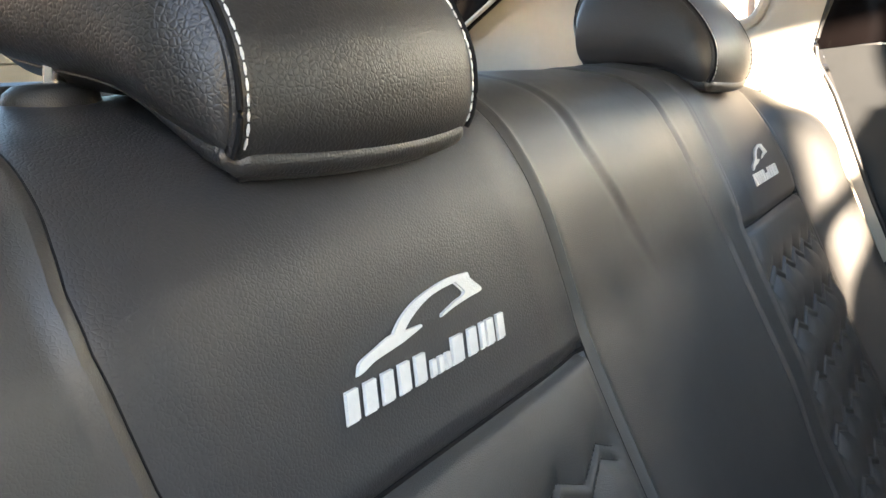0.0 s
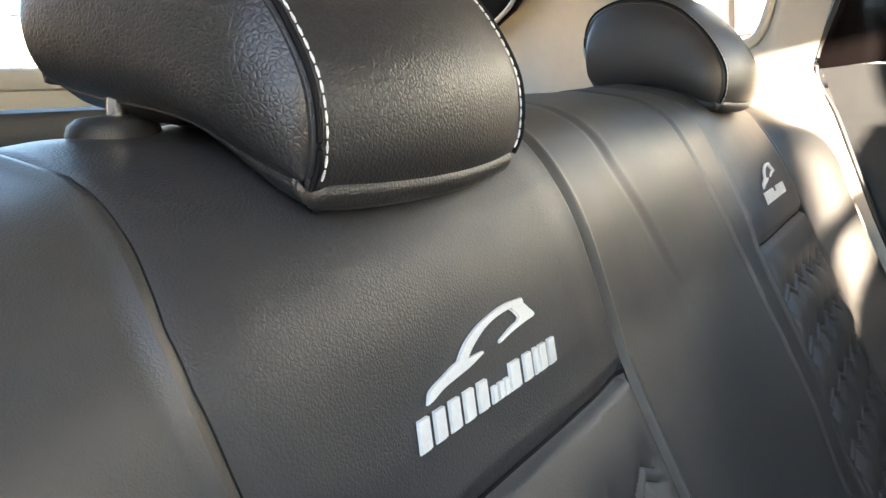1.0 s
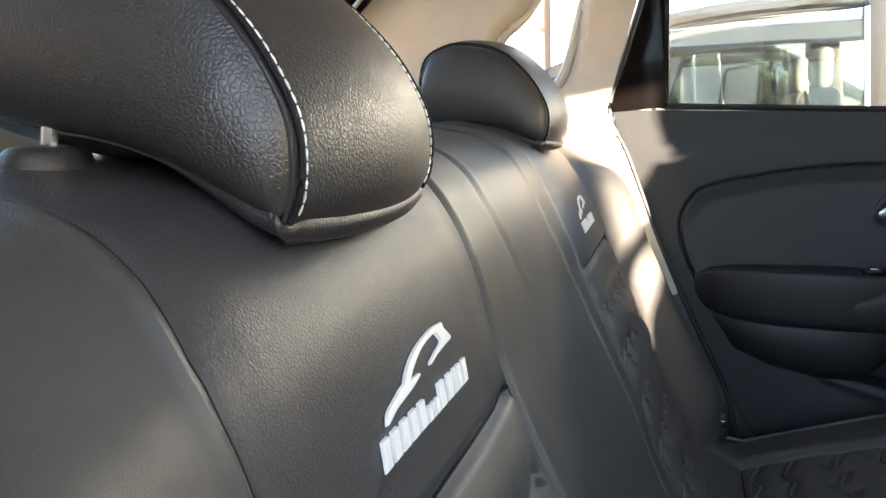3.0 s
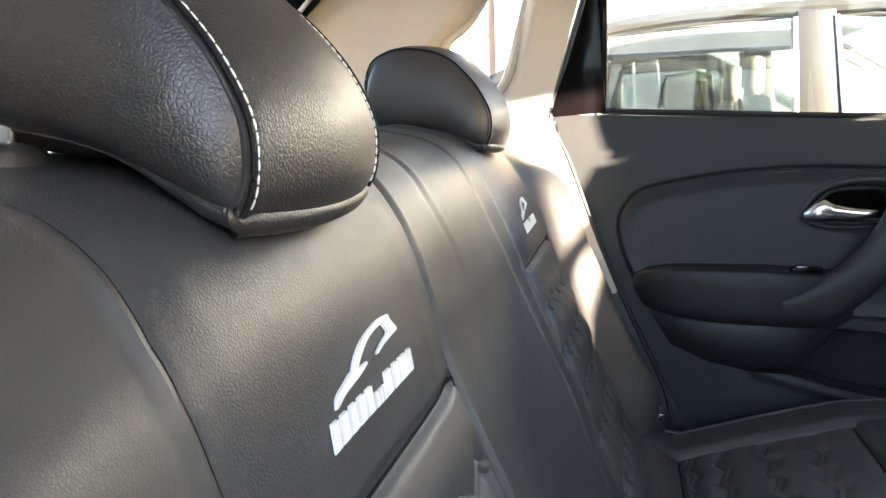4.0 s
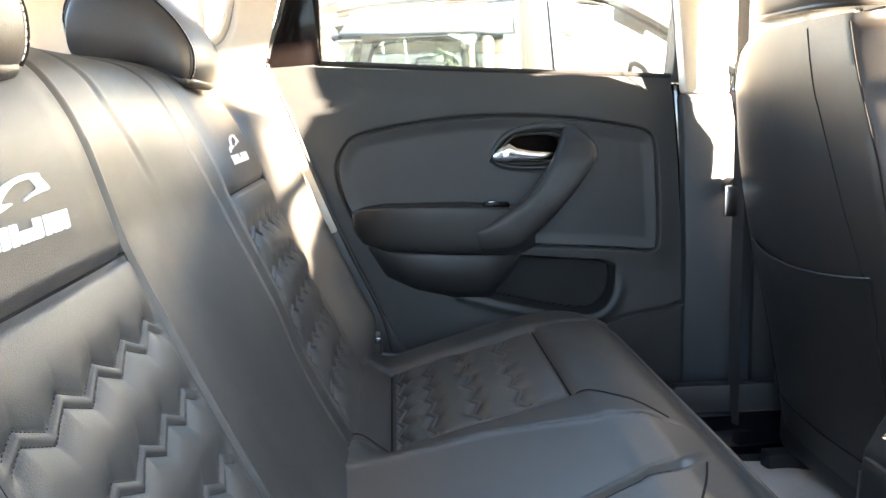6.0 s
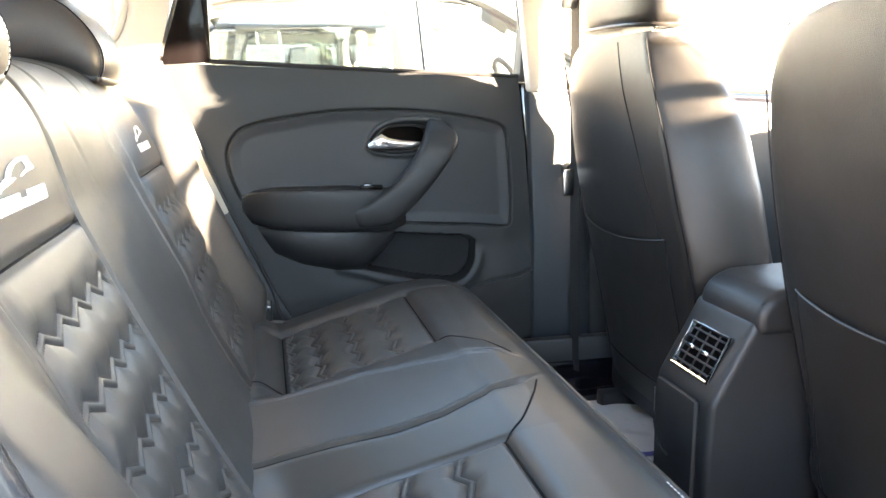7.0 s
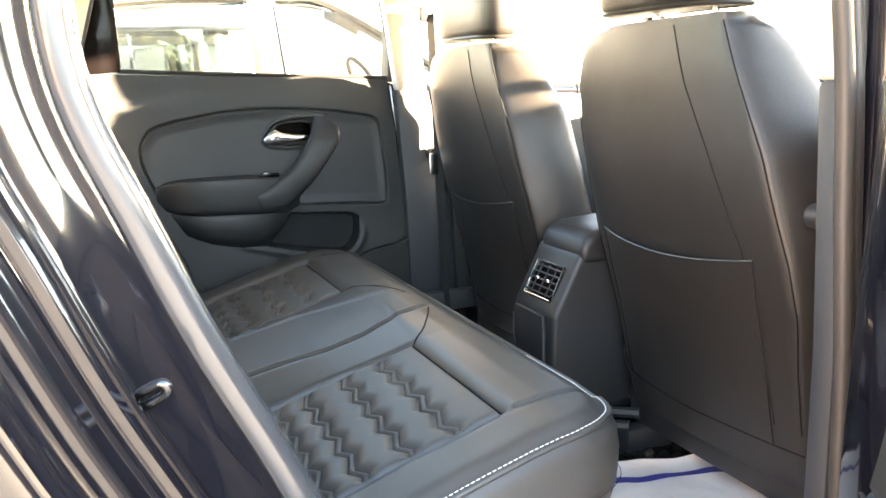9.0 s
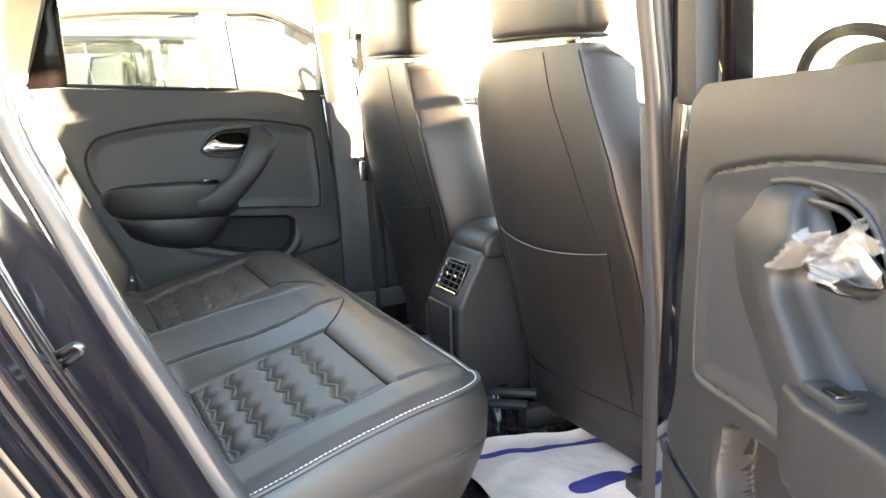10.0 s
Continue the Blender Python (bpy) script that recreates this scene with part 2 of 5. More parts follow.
def prism(poly, y0, y1, bevel=0.0, seg=2, axis="y"):
    """A polygon of (x, z) drawn out from y0 to y1, its edges rounded. axis "z": of (x, y) from z0 to z1; "x": of (y, z)."""
    bm = bmesh.new()

    def at(a, b, d):
        return {"y": (a, d, b), "z": (a, b, d), "x": (d, a, b)}[axis]
    f = bm.faces.new([bm.verts.new(at(a, b, y0)) for a, b in poly])
    got = bmesh.ops.extrude_face_region(bm, geom=[f])
    mv = [g for g in got["geom"] if isinstance(g, bmesh.types.BMVert)]
    d = y1 - y0
    bmesh.ops.translate(bm, vec={"y": (0, d, 0), "z": (0, 0, d), "x": (d, 0, 0)}[axis], verts=mv)
    if bevel:
        bmesh.ops.bevel(bm, geom=bm.edges[:], offset=bevel, segments=seg, affect="EDGES", profile=0.5)
    bm.verts.index_update()
    out = [v.co[:] for v in bm.verts], [[v.index for v in q.verts] for q in bm.faces]
    bm.free()
    return out


def moved(geo, m):
    return [tuple(m @ Vector(v)) for v in geo[0]], geo[1]


def sdf(poly, a, b):
    """Signed distance of the points (a, b) from a polygon, negative inside."""
    p = np.array(poly, float)
    q = np.roll(p, -1, 0)
    d = np.full(a.shape, 1e9)
    inside = np.zeros(a.shape, bool)
    for (x0, y0), (x1, y1) in zip(p, q):
        ex, ey = x1 - x0, y1 - y0
        t = np.clip(((a - x0) * ex + (b - y0) * ey) / (ex * ex + ey * ey + 1e-12), 0, 1)
        d = np.minimum(d, np.hypot(a - x0 - t * ex, b - y0 - t * ey))
        if y0 != y1:
            inside ^= ((y0 > b) != (y1 > b)) & (a < (x1 - x0) * (b - y0) / (y1 - y0) + x0)
    return np.where(inside, -d, d)


def step(e0, e1, x):
    t = np.clip((x - e0) / (e1 - e0), 0, 1)
    return t * t * (3 - 2 * t)


def groove(d, width, depth):
    return -depth * np.exp(-(d / width) ** 2)


def dashes(pts, length, gap, r, flat=0.6):
    """Short stitches along a line of points."""
    p = np.array(pts, float)
    s = np.r_[0, np.cumsum(np.linalg.norm(np.diff(p, axis=0), axis=1))]
    out = []
    a = 0.0
    while a + length < s[-1]:
        ends = [np.array([np.interp(a + k * length, s, p[:, i]) for i in range(3)]) for k in (0, 0.5, 1)]
        mid = ends[1]
        out.append(tube([ends[0], mid, ends[2]], [r * 0.55, r, r * 0.55], 5, flat=flat))
        a += length + gap
    return join(*out)

# ---- rear seat: backrest ----
BACK = spline([(0.262, 0.44), (0.232, 0.50), (0.196, 0.57), (0.158, 0.65), (0.117, 0.74), (0.080, 0.826), (0.069, 0.866), (0.057, 0.92), (0.044, 0.952), (0.027, 0.975), (0.002, 0.991), (-0.030, 1.000), (-0.075, 1.006), (-0.125, 0.995), (-0.148, 0.965), (-0.152, 0.90)], 400)
BACK_S = np.r_[0, np.cumsum(np.hypot(*np.diff(BACK, axis=0).T))]
TOP_S = float(np.interp(0.996, BACK[:280, 1], BACK_S[:280]))


def s_at(z):
    k = int(np.argmax(BACK[:, 1]))
    return float(np.interp(z, BACK[:k, 1], BACK_S[:k]))


def zigzag(along, across, lines, period, amp, gap, depth, width, skew, shift):
    """Relief of double-stitched zigzag bands: hollows along each line, and puffed leather between."""
    k = (along / period + shift) % 1
    ph = np.where(k < skew, k / skew, (1 - k) / (1 - skew)) * 2 - 1
    d = np.zeros_like(along)
    for c in lines:
        a = np.abs(across - (c + amp * ph))
        d -= depth * np.exp(-(np.maximum(a - gap / 2, 0) / width) ** 1.5)
        d += 0.45 * depth * np.clip(1 - (2 * a / gap) ** 2, 0, 1) + groove(a - gap / 2, 0.0012, 0.3 * depth)
    return d


def seam_lines(s, left=False):
    """Distances from the middle of the inner and the outer seam at s along the profile."""
    z = np.where(s > TOP_S, 1.0, np.interp(s, BACK_S, BACK[:, 1]))
    right = 0.192 + 0.022 * step(0.835, 0.99, z), np.interp(z, [0.60, 0.78, 0.825, 0.871, 0.894, 0.92, 0.945, 0.964, 0.981, 0.992, 1.0], [0.470, 0.474, 0.483, 0.496, 0.500, 0.504, 0.504, 0.500, 0.495, 0.491, 0.489])
    left_y = 0.220 + 0.0 * z, 0.512 - 0.010 * step(0.85, 0.93, z)
    return np.where(left, left_y[0], right[0]), np.where(left, left_y[1], right[1])


def back_surface(y, s):
    """Points of the backrest's front at distance y from the car's middle and s along its profile."""
    x, z = np.interp(s, BACK_S, BACK[:, 0]), np.interp(s, BACK_S, BACK[:, 1])
    tx, tz = np.gradient(BACK[:, 0], BACK_S), np.gradient(BACK[:, 1], BACK_S)
    nx, nz = np.interp(s, BACK_S, tz), -np.interp(s, BACK_S, tx)
    ay = np.abs(y)
    ys, yb = seam_lines(s, y > 0)
    front = 1 - step(s_at(0.95), TOP_S + 0.03, s)
    d = np.where(y > 0, 0.052 * step(0, 0.085, ay - yb) * (0.30 + 0.70 * step(0.98, 0.86, z)) * step(0.44, 0.54, z), 0.034 * step(0, 0.07, ay - yb) * step(0.86, 0.66, z))
    d -= 0.060 * step(0.592, 0.650, ay) ** 2
    d -= np.where(y > 0, 0.004, 0.0012) * step(0, 0.012, ay - yb)
    d += groove(ay - yb, 0.0020, 0.0014) + 0.0022 * np.exp(-((ay - yb - 0.0060) / 0.0036) ** 2)
    d += groove(ay - ys, 0.0024, 0.0024) + 0.0022 * np.exp(-((ay - ys + 0.0062) / 0.004) ** 2)
    d += 0.0035 * step(0.0, 0.05, ay - ys) * (1 - np.where(y > 0, 1.0, 0.6) * step(yb - 0.03, yb, ay)) * (1 - step(yb, yb + 0.05, ay))
    d -= 0.0025 * (1 - step(-0.13, -0.06, ay - ys))
    crease = np.where(y > 0, np.interp(z, [0.82, 0.895, 0.956], [0.158, 0.128, 0.107]), np.interp(z, [0.80, 0.845, 0.898, 0.93, 0.95], [0.020, 0.040, 0.078, 0.103, 0.115]))
    d += groove(ay - crease, np.where(y > 0, 0.0035, 0.008), 0.0022 * np.where(y > 0, 1.0, step(0.80, 0.95, z))) + 0.0010 * np.exp(-((ay - crease + np.where(y > 0, -0.009, 0.009)) / 0.006) ** 2) * np.where(y > 0, 1.0, step(0.82, 0.92, z))
    inner = (ay > ys) & (ay < yb)
    d += np.where(inner, groove(z - 0.826, 0.0045, 0.007) * (s < TOP_S), 0)
    low = inner & (z < 0.82) & (s < TOP_S)
    fade = step(0.0, 0.012, ay - ys - 0.006) * step(0.0, 0.012, yb - 0.004 - ay)
    d += np.where(low, fade * zigzag(-y, z, ZZ_BACK, 0.0545, 0.0060, 0.0087, 0.0034, 0.0085, 0.5, 0.353), 0)
    d += np.where(low, 0.0022 * fade * (0.5 + 0.5 * np.cos((z - 0.740) / 0.0572 * 2 * np.pi)), 0)
    d += 0.0012 * np.sin(y * 23 + 1.3) * np.sin(s * 17) * front
    lean = (0.020 * step(0.84, 0.95, z) + 0.010 * step(0.70, 0.60, z)) * step(-0.05, 0.25, y) * (1 - 0.8 * step(0.50, 0.58, y))
    return np.stack([x + nx * d - lean, np.broadcast_to(y, x.shape), z + nz * d - (0.030 * step(0.48, 0.63, ay) + 0.014 * step(0.25, 0.45, ay)) * step(0.90, 0.99, z)], -1)


ZZ_BACK = [0.7688, 0.7115, 0.6545, 0.5975, 0.5405]
rear_seat = thing("rear_bench_back", "black leather rear bench backrest with zigzag quilted inserts", "car seat")


S826, SEND = s_at(0.826), float(BACK_S[-1])


def back_panel(name, sg, edge, nu, s0, s1, ns, mat, label):
    """A panel between two seams. edge(s) gives its inner and outer distance from the middle."""
    U, S = np.meshgrid(np.linspace(0.0, 1.0, nu), np.linspace(s0, s1, ns), indexing="ij")
    a, b = edge(S)
    part(name, slab(back_surface(sg * (a + U * (b - a)), S), (-0.03, 0, -0.012)), mat, rear_seat, label)


for sg in (-1, 1):
    back_panel("quilted_insert", sg, lambda s: seam_lines(s, sg > 0), 180, 0.0, S826, 260, LEATHER_INSERT, "grey-black leather insert with zigzag quilting")
    back_panel("head_panel", sg, lambda s: seam_lines(s, sg > 0), 90, S826, SEND, 110, LEATHER_PANEL, "grained black leather panel")
    back_panel("side_bolster", sg, lambda s: (seam_lines(s, sg > 0)[1], 0.648), 50, 0.0, SEND, 150, LEATHER_SOFT, "padded black leather side bolster")
back_panel("middle_panel", 1, lambda s: (-seam_lines(s)[0], seam_lines(s, True)[0]), 130, 0.0, SEND, 150, LEATHER_SOFT, "plain smooth black leather middle panel")
for sg in (-1, 1):
    for side in (0, 1):
        ss = np.linspace(0.02, SEND - 0.16, 150)
        part("seam", tube(back_surface(sg * seam_lines(ss, sg > 0)[side], ss), 0.0006, 5), THREAD_DARK, rear_seat)
    a, b = seam_lines(np.array([S826]), sg > 0)
    yy = sg * np.linspace(float(a[0]), float(b[0]), 40)
    part("cross_seam", tube(back_surface(yy, np.full(40, S826)), 0.0016, 5), THREAD_DARK, rear_seat)
part("back_shell", box(-0.150, -0.110, -0.60, 0.60, 0.35, 0.985, 0.008), CARPET, rear_seat, "black carpeted back shell")


def quilt_stitches(surface, lines, y0, y1, period, amp, gap, skew, shift, parent):
    """Dark stitches along both edges of each zigzag band."""
    out = []
    for c in lines:
        for g in (-gap / 2, gap / 2):
            ys = np.arange(y0, y1, 0.0008)
            k = (-ys / period + shift) % 1
            ph = np.where(k < skew, k / skew, (1 - k) / (1 - skew)) * 2 - 1
            out.append(dashes(surface(ys, c + g + amp * ph), 0.0022, 0.0012, 0.00055))
    tagged(part("quilt_stitching", join(*out), THREAD_DARK, parent), kind="stuff")


quilt_stitches(lambda y, z: back_surface(y, np.interp(z, BACK[:200, 1], BACK_S[:200])) + (0.0004, 0, 0.0002), ZZ_BACK, -0.462, -0.204, 0.0545, 0.006, 0.0087, 0.5, 0.353, rear_seat)
quilt_stitches(lambda y, z: back_surface(y, np.interp(z, BACK[:200, 1], BACK_S[:200])) + (0.0004, 0, 0.0002), ZZ_BACK, 0.232, 0.500, 0.0545, 0.006, 0.0087, 0.5, 0.353, rear_seat)


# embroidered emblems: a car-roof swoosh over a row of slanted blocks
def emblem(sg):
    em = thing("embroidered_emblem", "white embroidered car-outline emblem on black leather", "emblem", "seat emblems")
    yc = -0.345 if sg < 0 else 0.366

    def on(a, b, lift=0.0012):
        """a: along the seat to the car's left, b: up the leather, from the emblem's lower middle."""
        s = s_at(0.860) + b
        p = back_surface(np.array([yc + a]), np.array([s]))[0]
        return p + np.array((lift, 0, lift * 0.3))

    def patch(poly, name):
        # a low embroidered pad filled by rungs across its outline
        lo, hi = poly
        n = len(lo)
        base = np.array([[on(*(np.array(lo[i]) * (1 - k) + np.array(hi[i]) * k), 0.0004) for k in np.linspace(0, 1, 4)] for i in range(n)])
        top = np.array([[on(*(np.array(lo[i]) * (1 - k) + np.array(hi[i]) * k), 0.0022) for k in np.linspace(0.04, 0.96, 4)] for i in range(n)])
        part(name, join(slab(base, (0.0008, 0, 0)), slab(top, (-0.0015, 0, 0))), THREAD, em)

    # bonnet, roof and rear pillar strokes: (distance from the car's middle, height) along both edges
    strokes = (
        ("bonnet_stroke", [(0.3995, 0.8763), (0.395, 0.8768), (0.387, 0.8788), (0.375, 0.8800), (0.364, 0.8812), (0.3515, 0.8836)], [(0.3990, 0.8772), (0.396, 0.8812), (0.385, 0.8838), (0.374, 0.8860), (0.365, 0.8852), (0.3515, 0.8846)]),
        ("roof_stroke", [(0.3655, 0.8840), (0.361, 0.8872), (0.355, 0.8902), (0.345, 0.8938), (0.334, 0.8958), (0.320, 0.8965), (0.3065, 0.8962)], [(0.3735, 0.8848), (0.368, 0.8892), (0.361, 0.8930), (0.351, 0.8962), (0.338, 0.8984), (0.323, 0.8996), (0.3072, 0.8987)]),
        ("pillar_stroke", [(0.3352, 0.8838), (0.324, 0.8856), (0.309, 0.8870), (0.2980, 0.8880), (0.3030, 0.8932), (0.3075, 0.8972)], [(0.3350, 0.8850), (0.323, 0.8880), (0.3165, 0.8890), (0.3140, 0.8906), (0.3165, 0.8935), (0.3195, 0.8962)]),
    )
    for name, lo, hi in strokes:
        edges = [[(0.345 - p[0], 1.03 * (p[1] - 0.860)) for p in spline(line, 26)] for line in (lo, hi)]
        patch(edges, name)
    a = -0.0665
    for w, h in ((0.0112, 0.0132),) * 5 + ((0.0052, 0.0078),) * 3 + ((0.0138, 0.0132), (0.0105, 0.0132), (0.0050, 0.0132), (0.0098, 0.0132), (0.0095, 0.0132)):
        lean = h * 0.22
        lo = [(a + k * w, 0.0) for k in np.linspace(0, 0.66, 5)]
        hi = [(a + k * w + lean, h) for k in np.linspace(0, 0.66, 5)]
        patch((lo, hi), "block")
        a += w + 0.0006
    return em


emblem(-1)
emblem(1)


# ---- headrests of the rear seat ----
def rear_headrest(yc, dx, dz, low_line, rod_y):
    hr = thing("rear_headrest", "black leather headrest with white contrast stitching, resting on the backrest", "headrest", "rear headrests")
    top = spline([(-0.126, 1.034), (-0.131, 1.062), (-0.122, 1.088), (-0.102, 1.100), (-0.080, 1.104), (-0.044, 1.099), (-0.020, 1.088), (-0.004, 1.074), (0.011, 1.057), (0.022, 1.040), (0.030, 1.022), (0.032, 1.006), (0.030, 0.990), (0.025, 0.980)], 70)
    low = spline([(-0.126, 1.034)] + low_line + [(0.025, 0.980)], 70)
    top, low = top + (dx, dz), low + (dx, dz)

    def half(x):
        return 0.088 - 0.005 * step(-0.12, 0.02, x - dx)
    # front and top band, crowned in the middle and rounded to the seams
    us = np.linspace(-1, 1, 41)
    tang = np.gradient(top, axis=0)
    tang /= np.linalg.norm(tang, axis=1)[:, None]
    nrm = np.stack([-tang[:, 1], tang[:, 0]], -1)
    P = np.zeros((41, 70, 3))
    for i, u in enumerate(us):
        puff = 0.011 * (1 - u ** 2) - 0.0025 * np.exp(-((abs(u) - 1) / 0.03) ** 2)
        P[i, :, 0], P[i, :, 2] = (top + nrm * puff).T
        P[i, :, 1] = yc + u * half(top[:, 0])
    part("front_band", slab(P, (-0.004, 0, -0.004)), LEATHER, hr, "grained black leather band")
    for sg in (-1, 1):
        ks = np.linspace(0, 1, 26)
        Q = np.zeros((26, 70, 3))
        t2 = top - nrm * 0.0035
        for i, k in enumerate(ks):
            c = low * (1 - k) + t2 * k
            Q[i, :, 0], Q[i, :, 2] = c.T
            thick = np.linalg.norm(top - low, axis=1)
            puff = 0.016 * np.sin(np.pi * min(k, 0.985) ** 0.8) ** 0.6 * np.clip(thick / 0.06, 0, 1) - 0.002
            Q[i, :, 1] = yc + sg * (half(c[:, 0]) + puff)
        part("side_panel", slab(Q, (0, -sg * 0.004, 0)), LEATHER, hr, "grained black leather side panel")
        seam = np.stack([top[:, 0] + nrm[:, 0] * 0.001, yc + sg * (half(top[:, 0]) - 0.0005), top[:, 1] + nrm[:, 1] * 0.001], -1)
        part("seam_cord", tube(seam[4:], 0.0013, 6), THREAD_DARK, hr)
        st = np.stack([top[:, 0] + nrm[:, 0] * 0.0016, yc + sg * (half(top[:, 0]) - 0.0042), top[:, 1] + nrm[:, 1] * 0.0016], -1)
        tagged(part("stitching", dashes(st[4:], 0.0046, 0.0010, 0.0009), THREAD, hr, "white contrast stitching"), kind="stuff")
        rod = [(-0.086 + dx + (z - 0.985) * 0.2, yc + sg * rod_y, z) for z in (0.985, 1.06)]
        part("steel_rod", tube(rod, 0.0048, 12), CHROME, hr, "chromed steel rod")
        bx, by = -0.086 + dx, yc + sg * rod_y
        ring = [[(bx + r * 0.022 * math.cos(a) * 0.75, by + r * 0.022 * math.sin(a), 0.9935 + h) for a in np.linspace(0, 2 * math.pi, 28, endpoint=False)] for r, h in ((1.0, -0.008), (1.0, 0.003), (0.94, 0.007), (0.74, 0.010), (0.3, 0.011))]
        part("rod_guide", loft(ring), PLASTIC, hr, "dark plastic guide sleeve")
    under = np.zeros((21, 70, 3))
    for i, u in enumerate(np.linspace(-1, 1, 21)):
        under[i, :, 0], under[i, :, 2] = low.T
        under[i, :, 2] -= (0.004 + 0.011 * step(-0.03, -0.075, low[:, 0] - dx)) * math.sqrt(max(0.0, 1 - u * u))
        under[i, :, 1] = yc + u * half(low[:, 0])
    part("underside", slab(under, (0, 0, 0.004)), LEATHER, hr, "black leather underside with a rolled hem")
    # the rolled hem round the lower front edge
    # (along the edge, outwards from the middle) of the lower rim, with a pinch at the front corners
    rim_line = [(low[i, 0], -half(low[i, 0]), low[i, 1], 0.0, -1.0, min(1.0, (i - 36) / 20)) for i in range(36, 68, 2)]
    rim_line += [(low[-1, 0] + 0.010 * (1 - u * u), u * half(low[-1, 0]), low[-1, 1] - 0.004 * (1 - u * u), 1.0, u ** 5, 1.0) for u in np.linspace(-0.97, 0.97, 34)]
    rim_line += [(low[i, 0], half(low[i, 0]), low[i, 1], 0.0, 1.0, min(1.0, (i - 34) / 20)) for i in range(66, 34, -2)]
    hem = np.zeros((len(rim_line), 6, 3))
    for i, (a, b, c, fx, fy, big) in enumerate(rim_line):
        pinch = math.exp(-((abs(b) - half(low[-1, 0])) / 0.006) ** 2) if fx else 0.0
        for j, (o, dn) in enumerate(((0.0005, 0.002), (0.0016, -0.0005), (0.0012, -0.004), (-0.0015, -0.0075), (-0.007, -0.0095), (-0.016, -0.008))):
            o, dn = (o - 0.003 * pinch) * big, dn * big
            hem[i, j] = (a + fx * o, yc + b + fy * o, c + dn - 0.0012 * pinch)
    hem = np.stack([spline(hem[:, j], 190) for j in range(6)], 1)
    part("hem", slab(hem, (-0.002, 0, 0.002)), LEATHER, hr, "folded leather hem")
    tagged(part("hem_stitching", dashes(hem[:, 0] + (0.0008, 0, 0.0012), 0.0026, 0.0014, 0.0006), THREAD, hr, "fine white hem stitching"), kind="stuff")
    return hr


rear_headrest(-0.348, 0.020, -0.009, [(-0.112, 1.027), (-0.090, 1.021), (-0.052, 1.013), (-0.025, 1.004), (-0.005, 0.994), (0.013, 0.985)], 0.084)
rear_headrest(0.360, 0.0, 0.0, [(-0.124, 1.012), (-0.100, 1.003), (-0.060, 1.003), (-0.028, 0.997), (0.000, 0.985), (0.014, 0.980)], 0.05)

# ---- rear seat: cushion ----
cushion = thing("rear_seat_cushion", "black leather rear bench cushion with zigzag quilting and white stitching", "car seat")
CX0, CX1, CY, CR = 0.13, 0.678, 0.628, 0.10
ZZ_SEAT = [0.4755, 0.411, 0.3470, 0.300]


def hump(x):
    """Half widths of the raised middle: its crest, and its foot beside the inserts."""
    return np.interp(x, [0.28, 0.41, 0.485, 0.54, 0.60, 0.65], [0.110, 0.118, 0.108, 0.088, 0.068, 0.030]), np.interp(x, [0.28, 0.54], [0.195, 0.200])


def cushion_height(x, y):
    ay = np.abs(y)
    z = np.interp(x, [0.10, 0.20, 0.28, 0.40, 0.54, 0.60, 0.64, 0.678], [0.425, 0.440, 0.463, 0.500, 0.538, 0.546, 0.546, 0.540])
    h0, h1 = hump(x)
    z = z + np.interp(x, [0.20, 0.28, 0.41, 0.485, 0.54, 0.60, 0.64], [0.042, 0.036, 0.020, 0.014, 0.012, 0.008, 0.0]) * (1 - np.clip((ay - h0) / (h1 - h0), 0, 1))
    z += 0.034 * step(0.286, 0.235, x) * step(0.10, 0.20, ay) + 0.012 * step(0.25, 0.17, x)
    ins = np.maximum(np.maximum(h1 - ay, ay - 0.52), np.maximum(0.285 - x, x - 0.54))
    z += groove(ins, 0.0045, 0.007)
    z += 0.006 * step(0, 0.02, np.where(ay > 0.52, ay - 0.52, np.where(x > 0.54, x - 0.54, 0)))
    inside = ins < 0
    fade = step(0.0, 0.012, -ins - 0.003)
    z += np.where(inside, fade * zigzag(-y, x, ZZ_SEAT, 0.0595, 0.0060, 0.009, 0.0062, 0.0072, 0.39, 0.02), 0)
    z += np.where(inside, 0.0018 * fade * (0.5 + 0.5 * np.cos((x - 0.443) / 0.0645 * 2 * np.pi)), 0)
    # pleat from the hump's front corner
    z += groove(np.hypot((x - 0.60) * 0.25, ay - h0), 0.006, 0.004)
    z += groove(ay - h0, 0.004, 0.003) * step(0.66, 0.60, x) + 0.0025 * np.exp(-((ay - h0 + 0.008) / 0.005) ** 2) * step(0.64, 0.58, x)
    z += 0.0015 * np.sin(y * 19 + x * 11) * np.sin(x * 23)
    return z


def in_round(x, y):
    """Pull points into the cushion's rounded front outline."""
    ax = CX1 - CR
    ay = CY - CR
    dx, dy = x - ax, np.abs(y) - ay
    m = (dx > 0) & (dy > 0)
    r = np.hypot(dx, dy)
    k = np.where(m & (r > CR), CR / np.maximum(r, 1e-9), 1)
    return np.where(m, ax + dx * k, x), np.where(m, np.sign(y) * (ay + dy * k), y)


def edge_drop(x, y):
    """How far the top rolls down towards the outline."""
    dx, dy = np.maximum(x - (CX1 - CR), 0), np.maximum(np.abs(y) - (CY - CR), 0)
    d = CR - np.where((dx > 0) & (dy > 0), np.hypot(dx, dy), np.maximum(dx, dy))
    return -0.012 * (1 - step(0.0, 0.035, d)) ** 1.5


